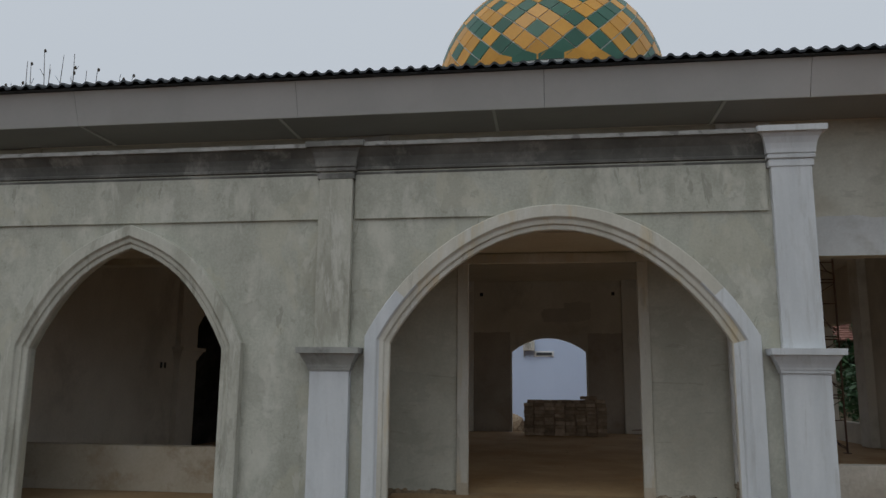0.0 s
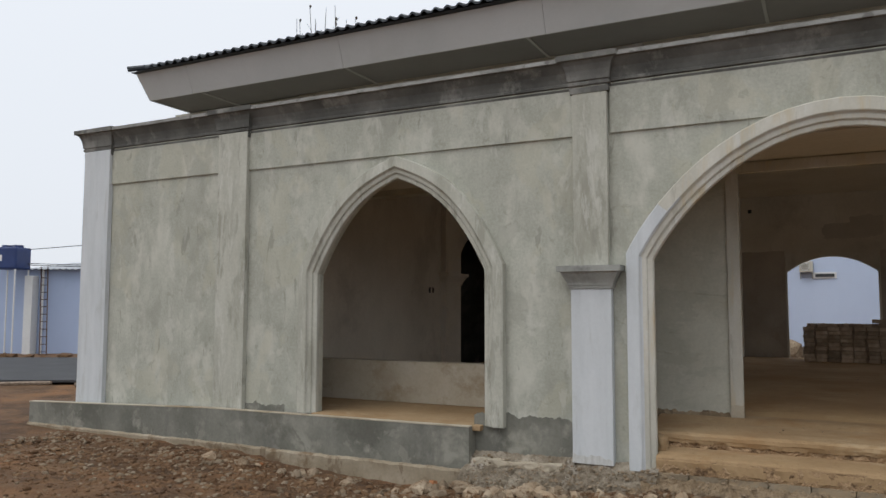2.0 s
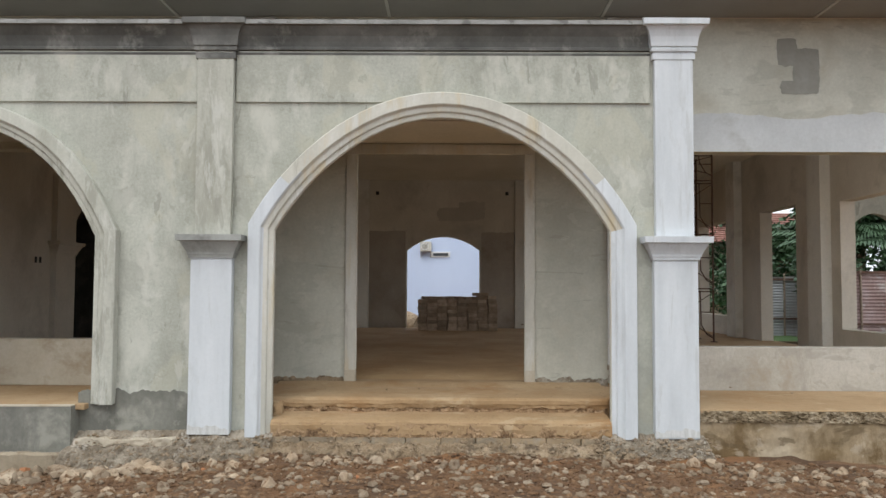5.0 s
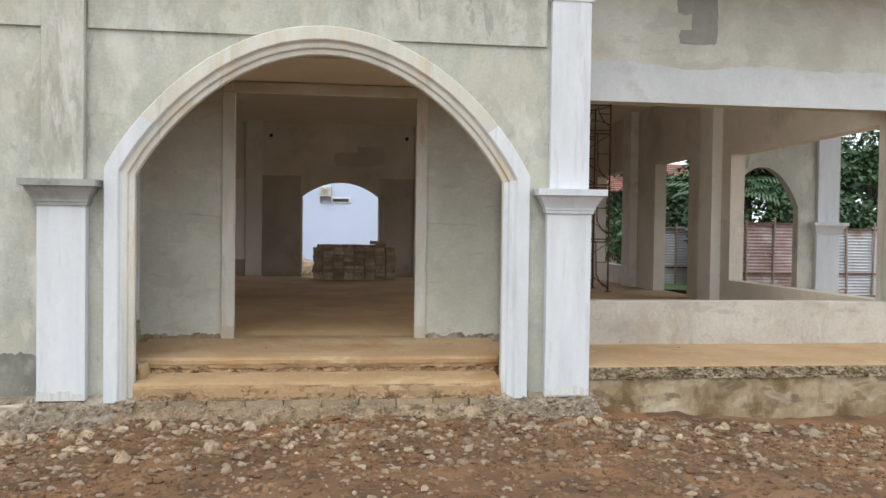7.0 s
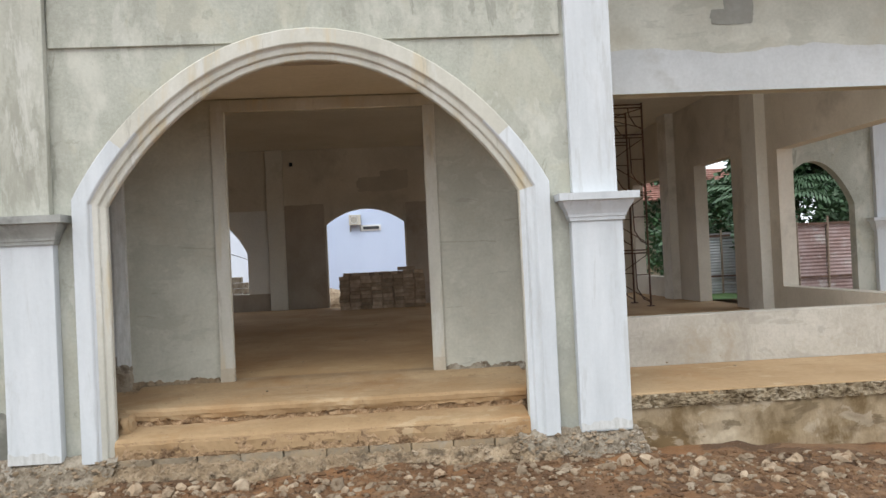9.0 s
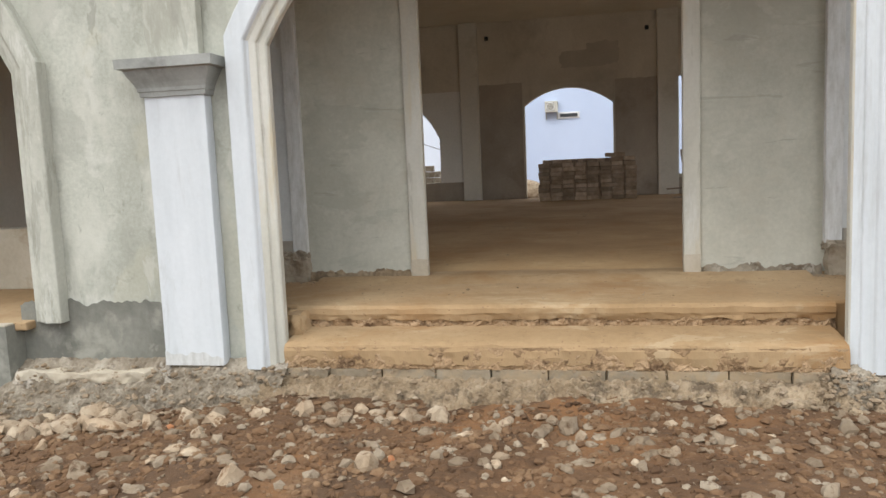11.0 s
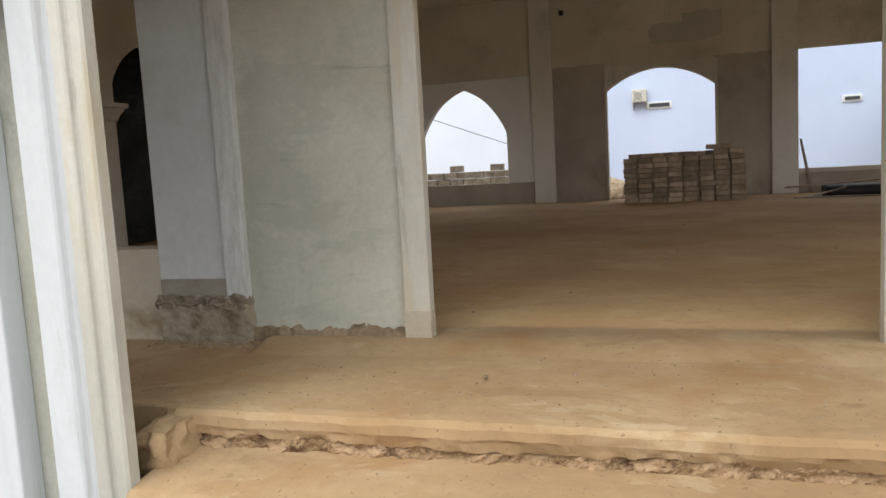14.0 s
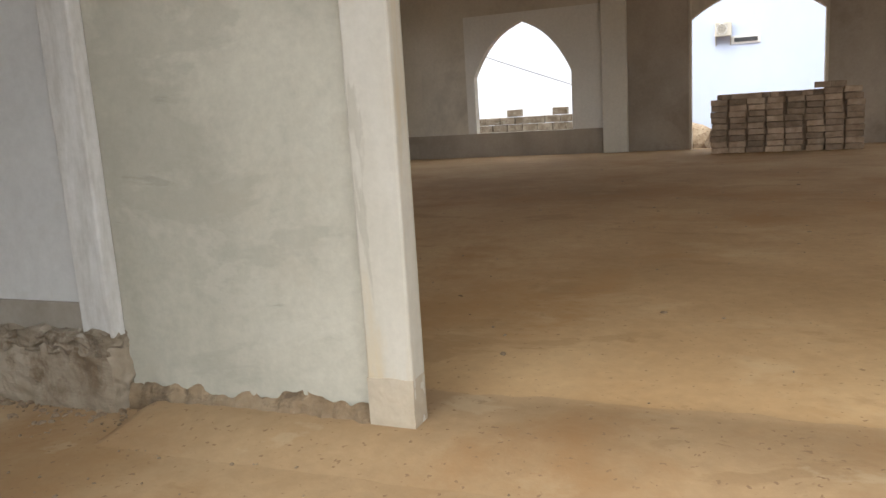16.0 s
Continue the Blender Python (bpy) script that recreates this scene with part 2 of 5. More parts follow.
BROWN_PATCH = surface("grey_brown_render", [(0.22, 0.195, 0.16), (0.285, 0.255, 0.215), (0.34, 0.31, 0.265)], 3.0, (1, 1, 1), 0.92, 0.4, 26)
PARAPET = surface("dust_stained_parapet", [(0.380, 0.311, 0.224), (0.460, 0.403, 0.311), (0.517, 0.471, 0.391)], 0.9, (1, 1, 1), 0.9, 0.22, 26,
                  (0.285, 0.212, 0.129), (0.53, 0.68), 1.3, (1, 1, 1.2))
ROUGH = surface("crumbling_rubble_concrete", [(0.18, 0.125, 0.072), (0.29, 0.215, 0.135), (0.39, 0.305, 0.205)], 4.0, (1, 1, 1), 0.96, 0.8, 40,
                (0.13, 0.095, 0.06), (0.52, 0.62), 6.0, bump_size=0.025, streak=(0.26, 0.205, 0.14), streak_at=(0.52, 0.62), streak_scale=2.2, streak_stretch=(0.7, 0.7, 2.5),
                patches=(((0.38, 0.31, 0.22), 9.0, (1, 1, 1), 0.60, 0.5),))
ROUGH_GREY = surface("broken_mortar", [(0.17, 0.135, 0.095), (0.265, 0.222, 0.165), (0.39, 0.345, 0.275)], 5.0, (1, 1, 1), 0.96, 0.8, 40,
                     (0.12, 0.09, 0.06), (0.52, 0.64), 6.0, bump_size=0.025, patches=(((0.50, 0.46, 0.39), 6.0, (1, 1, 1), 0.60, 0.6),))
CRUMBS = surface("mortar_crumbs", [(0.16, 0.11, 0.063), (0.25, 0.185, 0.12), (0.35, 0.28, 0.20)], 5.0, (1, 1, 1), 0.96, 0.5, 40)
SLAB_EDGE = surface("stained_slab_edge", [(0.21, 0.15, 0.08), (0.31, 0.235, 0.145), (0.40, 0.325, 0.225)], 1.4, (1, 1, 0.9), 0.95, 0.6, 24,
                    (0.135, 0.088, 0.038), (0.50, 0.62), 1.6, (1, 1, 0.7), bump_size=0.02, grit=0.6, streak=(0.17, 0.115, 0.055), streak_at=(0.55, 0.64), streak_scale=1.5, streak_stretch=(3.0, 3.0, 0.5),
                    patches=(((0.42, 0.355, 0.265), 3.0, (1, 1, 1.5), 0.60, 0.5), ((0.10, 0.068, 0.032), 2.2, (0.8, 1, 2.2), 0.59, 0.6)))
GRAVEL_EDGE = surface("gravelly_slab_lip", [(0.13, 0.092, 0.05), (0.24, 0.185, 0.115), (0.37, 0.31, 0.22)], 9.0, (1, 1, 1), 0.95, 0.8, 40, (0.10, 0.07, 0.035), (0.52, 0.60), 12.0, bump_size=0.03)
SOIL = surface("red_brown_soil", [(0.072, 0.037, 0.016), (0.128, 0.068, 0.031), (0.19, 0.108, 0.054)], 1.1, (1, 1, 1), 0.97, 1.0, 22,
               (0.225, 0.108, 0.042), (0.50, 0.64), 0.5, bump_size=0.05, speck=(0.22, 0.145, 0.085), speck_scale=34.0, grit=0.6,
               patches=(((0.05, 0.027, 0.013), 1.3, (1, 1, 1), 0.55, 0.6),))
STONE = surface("rubble_stone", [(0.18, 0.125, 0.075), (0.295, 0.222, 0.148), (0.42, 0.345, 0.25)], 4.0, (1, 1, 1), 0.95, 0.6, 50, (0.14, 0.08, 0.04), (0.54, 0.62), 14.0, vary=0.35, bump_size=0.01)
CLOD = surface("soil_clods", [(0.07, 0.036, 0.016), (0.14, 0.076, 0.036), (0.235, 0.145, 0.078)], 3.0, (1, 1, 1), 0.96, 0.6, 40, bump_size=0.01)
BRICKRED = surface("broken_red_brick", [(0.30, 0.12, 0.05), (0.36, 0.16, 0.07)], 8, (1, 1, 1), 0.92, 0.5, 50)
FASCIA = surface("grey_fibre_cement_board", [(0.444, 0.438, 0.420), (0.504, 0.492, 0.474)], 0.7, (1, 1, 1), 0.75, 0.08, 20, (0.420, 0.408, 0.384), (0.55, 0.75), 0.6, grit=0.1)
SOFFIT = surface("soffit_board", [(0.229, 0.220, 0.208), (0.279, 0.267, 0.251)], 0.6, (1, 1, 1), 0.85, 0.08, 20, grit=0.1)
ROOFING = surface("dark_metal_roof_tile", [(0.035, 0.042, 0.048), (0.055, 0.062, 0.07)], 3.0, (1, 1, 1), 0.45, 0.1, 40, metal=0.3)
CEIL = surface("raw_slab_ceiling", [(0.58, 0.54, 0.46), (0.68, 0.64, 0.56)], 0.5, (1, 1, 1), 0.92, 0.2, 14)
BRICK = surface("stacked_clay_paver", [(0.27, 0.20, 0.14), (0.36, 0.27, 0.195), (0.44, 0.345, 0.26)], 7.0, (1, 1, 1), 0.93, 0.5, 40, vary=0.35)
PANEL_GREEN = surface("green_dome_panel", [(0.018, 0.095, 0.058), (0.026, 0.125, 0.078)], 1.2, (1, 1, 1), 0.38, 0.05, 20, vary=0.14)
PANEL_GOLD = surface("orange_dome_panel", [(0.58, 0.27, 0.022), (0.66, 0.33, 0.035)], 1.2, (1, 1, 1), 0.38, 0.05, 20, vary=0.1)
SEAM = surface("white_dome_seam", [(0.62, 0.64, 0.60), (0.72, 0.73, 0.70)], 2.0, (1, 1, 1), 0.6, 0.05, 20)
BLUEWALL = surface("pale_blue_painted_wall", [(0.50, 0.58, 0.75), (0.55, 0.63, 0.80)], 0.4, (1, 1, 0.6), 0.8, 0.06, 14, (0.47, 0.55, 0.70), (0.58, 0.75), 0.5, grit=0.06)
PALEWALL = surface("bluish_white_wall_paint", [(0.66, 0.71, 0.80), (0.72, 0.77, 0.85)], 0.4, (1, 1, 0.6), 0.8, 0.06, 14, (0.62, 0.67, 0.76), (0.58, 0.75), 0.5, grit=0.06)
WHITEPAINT = surface("white_gloss_paint", [(0.70, 0.70, 0.69), (0.77, 0.77, 0.76)], 2.0, (1, 1, 1), 0.5, 0.04, 20)
BEIGE = surface("beige_sheet_metal", [(0.52, 0.49, 0.42), (0.58, 0.55, 0.48)], 2.0, (1, 1, 1), 0.5, 0.04, 20)
BLACK = surface("black_rubber", [(0.012, 0.012, 0.013), (0.025, 0.025, 0.026)], 3.0, (1, 1, 1), 0.7, 0.2, 20)
STEEL = surface("rusty_painted_steel", [(0.06, 0.035, 0.025), (0.11, 0.06, 0.04), (0.16, 0.09, 0.06)], 6.0, (1, 1, 1), 0.7, 0.2, 40, metal=0.2)
ZINC = surface("corrugated_zinc", [(0.36, 0.38, 0.40), (0.50, 0.52, 0.55)], 1.4, (1, 1, 1), 0.45, 0.1, 20, (0.30, 0.22, 0.17), (0.6, 0.72), 1.2, metal=0.35)
ZINC_RED = surface("faded_red_zinc", [(0.21, 0.135, 0.12), (0.29, 0.20, 0.185), (0.36, 0.275, 0.26)], 1.6, (1, 1, 1), 0.6, 0.1, 20, (0.40, 0.36, 0.34), (0.55, 0.68), 1.8)
WOOD = surface("grey_weathered_timber", [(0.17, 0.13, 0.095), (0.26, 0.20, 0.15), (0.34, 0.28, 0.22)], 4.0, (0.4, 6, 6), 0.85, 0.3, 40)
BARK = surface("grey_bark", [(0.06, 0.05, 0.04), (0.11, 0.09, 0.07)], 6.0, (1, 1, 0.3), 0.95, 0.6, 40)
LEAF = surface("dark_green_leaves", [(0.018, 0.045, 0.016), (0.035, 0.08, 0.028), (0.06, 0.12, 0.045)], 1.2, (1, 1, 1), 0.55, 0.1, 20)
LEAF_LIGHT = surface("banana_and_palm_leaves", [(0.022, 0.055, 0.022), (0.04, 0.085, 0.035), (0.07, 0.125, 0.06)], 1.6, (1, 1, 1), 0.6, 0.1, 20)
GRASS = surface("short_grass", [(0.05, 0.10, 0.025), (0.085, 0.15, 0.04)], 1.5, (1, 1, 1), 0.9, 0.5, 30)
ASPHALT = surface("grey_asphalt", [(0.045, 0.046, 0.05), (0.065, 0.066, 0.07)], 0.8, (1, 1, 1), 0.9, 0.3, 60)
ROOFTILE = surface("old_clay_roof_tile", [(0.14, 0.06, 0.045), (0.22, 0.10, 0.075), (0.28, 0.15, 0.12)], 4.0, (1, 1, 1), 0.9, 0.4, 30)
TANKBLUE = surface("dark_blue_tank_plastic", [(0.012, 0.03, 0.12), (0.02, 0.045, 0.16)], 2.0, (1, 1, 1), 0.45, 0.05, 20)
RED = surface("red_plastic", [(0.50, 0.03, 0.02), (0.58, 0.05, 0.03)], 2.0, (1, 1, 1), 0.45, 0.05, 20)
SLOT = surface("dark_louvre", [(0.03, 0.032, 0.036), (0.05, 0.052, 0.056)], 3.0, (1, 1, 1), 0.6, 0.1, 20)


# ---- building helpers ----
def mesh_of(name, bm, mat, smooth=False):
    bmesh.ops.recalc_face_normals(bm, faces=bm.faces)
    me = bpy.data.meshes.new(name)
    bm.to_mesh(me)
    bm.free()
    for m in (mat if isinstance(mat, (list, tuple)) else (mat,)):
        me.materials.append(m)
    if smooth:
        for p in me.polygons:
            p.use_smooth = True
    return me


def part(name, bm, mat, parent=None, label="", smooth=False, at=None):
    ob = new(name, mesh_of(name, bm, mat, smooth))
    if parent:
        ob.parent = parent
    if at is not None:
        ob.matrix_local = at
    if label:
        ob["label"] = label
    return ob


def structure(name, bm, mat, label="", category="", smooth=False):
    return tagged(part(name, bm, mat, smooth=smooth), label, category, kind="structure")


def thing(name, label, category, at=None, group="", kind=""):
    ob = tagged(new(name), label, category, group, kind)
    ob.empty_display_size = 0.1
    if at is not None:
        ob.matrix_world = at
    return ob


def box(x0, x1, y0, y1, z0, z1, bev=0.0, bm=None, seg=2):
    own = bmesh.new() if (bm is None or bev) else bm
    r = bmesh.ops.create_cube(own, size=1.0, matrix=Matrix.Translation(((x0 + x1) / 2, (y0 + y1) / 2, (z0 + z1) / 2)) @ Matrix.Diagonal((x1 - x0, y1 - y0, z1 - z0, 1)))
    if bev:
        bmesh.ops.bevel(own, geom=own.edges[:], offset=bev, segments=seg, affect="EDGES", profile=0.5)
        if bm is not None:
            me = bpy.data.meshes.new("tmp")
            own.to_mesh(me)
            own.free()
            bm.from_mesh(me)
            bpy.data.meshes.remove(me)
            return bm
    return own


def cell(bm, x0, x1, y0, y1, lo0, lo1, hi0, hi1):
    """A prism between y0 and y1 whose lower and upper edges run from lo0 to lo1 and hi0 to hi1."""
    a = [bm.verts.new((x, y, z)) for y in (y0, y1) for x, z in ((x0, lo0), (x1, lo1), (x1, hi1), (x0, hi0))]
    for f in ((0, 1, 2, 3), (7, 6, 5, 4), (0, 4, 5, 1), (3, 2, 6, 7), (0, 3, 7, 4), (1, 5, 6, 2)):
        bm.faces.new([a[i] for i in f])


def prism(bm, pts, a0, a1, axis="x"):
    """Extrude a closed profile of (y, z) along x from a0 to a1, or of (x, z) along y."""
    def place(a, p):
        return (a, p[0], p[1]) if axis == "x" else (p[0], a, p[1])
    n = len(pts)
    v0 = [bm.verts.new(place(a0, p)) for p in pts]
    v1 = [bm.verts.new(place(a1, p)) for p in pts]
    for i in range(n):
        bm.faces.new((v0[i], v0[(i + 1) % n], v1[(i + 1) % n], v1[i]))
    bm.faces.new(v0[::-1]), bm.faces.new(v1)


def round_curve(a, h, n=28):
    """Half-width a, rise h: the low round arch, from the left spring to the right."""
    out = []
    r = (a * a + h * h) / (2 * h)
    for i in range(n + 1):
        u = -math.cos(math.pi * i / n)
        x = a * u
        circle = (math.sqrt(max(0, r * r - x * x)) - (r - h)) / h
        out.append((x, h * (0.6 * (1 - u * u) + 0.4 * circle)))
    return out


def pointed_curve(a, h, n=20):
    out = []
    for i in range(n + 1):
        u = -1 + 2 * i / n
        w = abs(u)
        out.append((a * u, h * (1 - 0.38 * w - 0.62 * w ** 2.8)))
    return out


def arch_cells(bm, cx, curve, zs, ztop, y0, y1):
    for (xa, za), (xb, zb) in zip(curve, curve[1:]):
        cell(bm, cx + xa, cx + xb, y0, y1, zs + za, zs + zb, ztop, ztop)


def arch_trim(cx, curve, zs, zfoot, profile, swell=0.0):
    """Sweep a closed profile of (outward, y) up the jambs and round the arch."""
    path = [(cx + curve[0][0], zfoot)] + [(cx + x, zs + z) for x, z in curve] + [(cx + curve[-1][0], zfoot)]
    bm, rows = bmesh.new(), []
    for i, p in enumerate(path):
        def unit(a, b):
            d = Vector((b[0] - a[0], b[1] - a[1])).normalized()
            return Vector((-d.y, d.x))
        n0 = unit(path[i - 1], p) if i else unit(p, path[1])
        n1 = unit(p, path[i + 1]) if i < len(path) - 1 else n0
        m = (n0 + n1).normalized()
        k = 1 / max(0.45, m.dot(n0))
        w = min(1.0, abs(p[0] - cx) / curve[-1][0])
        grow = 1 + (swell * math.sin(math.pi * w ** 1.5) if 0 < i < len(path) - 1 else 0.0)
        rows.append([bm.verts.new((p[0] + m.x * k * o * (grow if o > 0.1 else 1), y, p[1] + m.y * k * o * (grow if o > 0.1 else 1))) for o, y in profile])
    q = len(profile)
    for r0, r1 in zip(rows, rows[1:]):
        for j in range(q):
            bm.faces.new((r0[j], r0[(j + 1) % q], r1[(j + 1) % q], r1[j]))
    bm.faces.new(rows[0]), bm.faces.new(rows[-1][::-1])
    return bm


def capital(bm, x0, x1, yf, yb, z, profile):
    """A moulding round the front and sides of a pier; profile: (out, height) from the foot up."""
    rows = []
    for o, dz in profile:
        rows.append([bm.verts.new(c) for c in ((x0 - o, yb, z + dz), (x0 - o, yf - o, z + dz), (x1 + o, yf - o, z + dz), (x1 + o, yb, z + dz))])
    for r0, r1 in zip(rows, rows[1:]):
        for j in range(4):
            bm.faces.new((r0[j], r0[(j + 1) % 4], r1[(j + 1) % 4], r1[j]))
    bm.faces.new(rows[0][::-1]), bm.faces.new(rows[-1])


def rough_sheet(bm, corners, nu, nv, amp, freq, seed=0.0, hold=0.0):
    """A sheet between four corners, broken up by noise along its normal. hold: how still the top edge stays."""
    a, b, c, d = (Vector(p) for p in corners)
    nrm = (b - a).cross(d - a).normalized()
    grid = []
    for j in range(nv + 1):
        v = j / nv
        row = []
        for i in range(nu + 1):
            u = i / nu
            p = (a * (1 - u) + b * u) * (1 - v) + (d * (1 - u) + c * u) * v
            q = p * freq + Vector((seed, seed * 1.7, 0))
            k = noise.fractal(q, 0.7, 2.1, 5) + 0.6 * abs(noise.noise(q * 2.7))
            row.append(bm.verts.new(p + nrm * amp * k * (1 - hold * v)))
        grid.append(row)
    for r0, r1 in zip(grid, grid[1:]):
        for i in range(nu):
            bm.faces.new((r0[i], r0[i + 1], r1[i + 1], r1[i]))


def rough_block(x0, x1, y0, y1, z0, z1, amp, freq, cuts=10, seed=0.0):
    """A worn, crumbling block: a finely cut box pushed about by noise."""
    b = bmesh.new()
    bmesh.ops.create_cube(b, size=1.0)
    bmesh.ops.subdivide_edges(b, edges=b.edges[:], cuts=cuts, use_grid_fill=True)
    mid = Vector(((x0 + x1) / 2, (y0 + y1) / 2, (z0 + z1) / 2))
    for v in b.verts:
        s = v.co.copy()
        k = max(abs(s.x), abs(s.y), abs(s.z)) / max(0.001, s.length)
        s *= 1 - 0.10 * (1 - k)
        p = mid + Vector((s.x * (x1 - x0), s.y * (y1 - y0), s.z * (z1 - z0)))
        q = p * freq + Vector((seed, 0, seed * 2))
        v.co = p + Vector((noise.noise(q), noise.noise(q + Vector((9, 0, 0))), noise.noise(q + Vector((0, 9, 0))))) * amp + Vector((noise.noise(q * 3), noise.noise(q * 3 + Vector((5, 0, 0))), 0)) * amp * 0.5
    return b


def worn_ledge(x0, x1, profile, seed, freq=6.0, per_metre=60):
    """Sweep a profile of (y, z, wear) along x; each point wanders by its own wear."""
    b = bmesh.new()
    n = int((x1 - x0) * per_metre)
    rows = []
    for i in range(n + 1):
        x = x0 + (x1 - x0) * i / n
        line = []
        for j, (y, z, w) in enumerate(profile):
            q = Vector((x * freq, j * 0.35, seed))
            k = noise.noise(q) + 0.6 * noise.noise(q * 2.7)
            kk = noise.noise(q + Vector((0, 0, 7.7))) + 0.6 * noise.noise(q * 3.1)
            line.append(b.verts.new((x, y + w * k, z + w * kk)))
        rows.append(line)
    m = len(profile)
    for r0, r1 in zip(rows, rows[1:]):
        for j in range(m - 1):
            b.faces.new((r0[j], r0[j + 1], r1[j + 1], r1[j]))
    b.faces.new(rows[0]), b.faces.new(rows[-1][::-1])
    return b


def chipped_strip(x0, x1, y0, y1, z0, z1, seed, amp=1.0):
    """A broken mortar skirting with an uneven upper edge."""
    b = bmesh.new()
    n, rows = int((x1 - x0) * 90), 9
    grid = []
    for j in range(rows + 1):
        v = j / rows
        line = []
        for i in range(n + 1):
            x = x0 + (x1 - x0) * i / n
            top = z1 + 0.05 * noise.noise(Vector((x * 6, seed, 0))) + 0.03 * noise.noise(Vector((x * 19, seed, 4)))
            z = z0 + (top - z0) * v
            q = Vector((x * 13, seed, z * 13))
            line.append(b.verts.new((x, y0 + (y1 - y0) * v - amp * (0.02 * noise.noise(q) + 0.012 * noise.noise(q * 2.3)), z)))
        grid.append(line)
    for r0, r1 in zip(grid, grid[1:]):
        for i in range(n):
            b.faces.new((r0[i], r0[i + 1], r1[i + 1], r1[i]))
    return b


def tube(bm, pts, radii, sides=8):
    pts = [Vector(p) for p in pts]
    rings = []
    for i, p in enumerate(pts):
        d = (pts[min(i + 1, len(pts) - 1)] - pts[max(i - 1, 0)]).normalized()
        s = d.orthogonal().normalized() if i == 0 else (s - d * s.dot(d)).normalized()
        t = d.cross(s)
        r = radii if isinstance(radii, (int, float)) else radii[i]
        rings.append([bm.verts.new(p + (s * math.cos(2 * math.pi * k / sides) + t * math.sin(2 * math.pi * k / sides)) * r) for k in range(sides)])
    for r0, r1 in zip(rings, rings[1:]):
        for k in range(sides):
            bm.faces.new((r0[k], r0[(k + 1) % sides], r1[(k + 1) % sides], r1[k]))
    bm.faces.new(rings[0][::-1]), bm.faces.new(rings[-1])


# ---- the ground ----
FLOOR, PORCH, TREAD = 0.37, 0.345, 0.175


FOOT_X, FOOT_Z = (-12, -8, -5.2, -3.0, -1.8, 1.6, 3.2, 5.5, 9), (-0.24, -0.28, -0.46, -0.30, -0.19, -0.19, -0.24, -0.33, -0.33)


def ground_z(x, y):
    z = float(np.interp(x, FOOT_X, FOOT_Z))
    z += (0.06 - z) * max(0.0, min(1.0, (-0.9 - y) / 5.5))
    far = min(1.0, max(0.0, (math.hypot(x, y + 3) - 14) / 10))
    k = noise.fractal(Vector((x * 0.9, y * 0.9, 0)), 0.8, 2.0, 4) * 0.045 + noise.noise(Vector((x * 4, y * 4, 3))) * 0.026 + noise.noise(Vector((x * 11, y * 11, 7))) * 0.018
    return z + k * (1 - 0.7 * far) - 0.04 * far


def spread(limit, near, step):
    """Steps that are fine near the middle and widen outward."""
    out, v, s = [], 0.0, step
    while v < limit:
        out.append(v)
        if v > near:
            s *= 1.35
        v += s
    return out + [limit]


bm = bmesh.new()
right_x, left_x = spread(900, 9, 0.10), spread(900, 9, 0.10)
xs = [-v for v in reversed(left_x[1:])] + right_x
ys = [-1.0 - v for v in reversed(spread(900, 7, 0.085)[1:])] + [-1.0 + v for v in spread(1400, 1.2, 0.085)]
grid = [[bm.verts.new((x, y, ground_z(x, y))) for x in xs] for y in ys]
for r0, r1 in zip(grid, grid[1:]):
    for i in range(len(xs) - 1):
        bm.faces.new((r0[i], r0[i + 1], r1[i + 1], r1[i]))
structure("ground", bm, SOIL, "bare red-brown soil scattered with stones and clods", "ground", True)

# ---- floors, steps and plinth ----
bm = box(-8.35, 8.35, 1.66, 15.6, -0.6, FLOOR)
structure("floor", bm, HALL_DUST, "bare cement hall floor covered in orange dust", "floor")
bm = bmesh.new()
box(-3.3, 3.02, 0.42, 1.66, -0.5, PORCH, 0.02, bm)
structure("porch_floor", bm, DUST, "dusty orange cement porch floor behind the arch", "floor")
bm = box(-11.5, -3.3, 0.02, 1.66, -0.5, 0.30)
structure("left_porch_floor", bm, DUST, "dusty cement floor behind the pointed arch", "floor")
bm = box(3.02, 12.5, 0.0, 1.66, -0.5, 0.285, 0.015)
structure("right_porch_floor", bm, DUST, "open dusty cement slab beside the arch", "floor")
bm = bmesh.new()
rough_sheet(bm, ((3.02, -0.05, -0.50), (12.5, -0.05, -0.50), (12.5, -0.012, 0.16), (3.02, -0.012, 0.16)), 260, 20, 0.025, 3.5, 4)
structure("slab_edge_face", bm, SLAB_EDGE, "brown-stained concrete face of the porch slab", "slab edge", True)
bm = bmesh.new()
rough_sheet(bm, ((3.02, -0.03, 0.14), (12.5, -0.03, 0.14), (12.5, -0.012, 0.27), (3.02, -0.012, 0.27)), 420, 16, 0.035, 14, 8)
structure("slab_edge_rubble", bm, GRAVEL_EDGE, "crumbling gravelly upper edge of the porch slab", "slab edge")

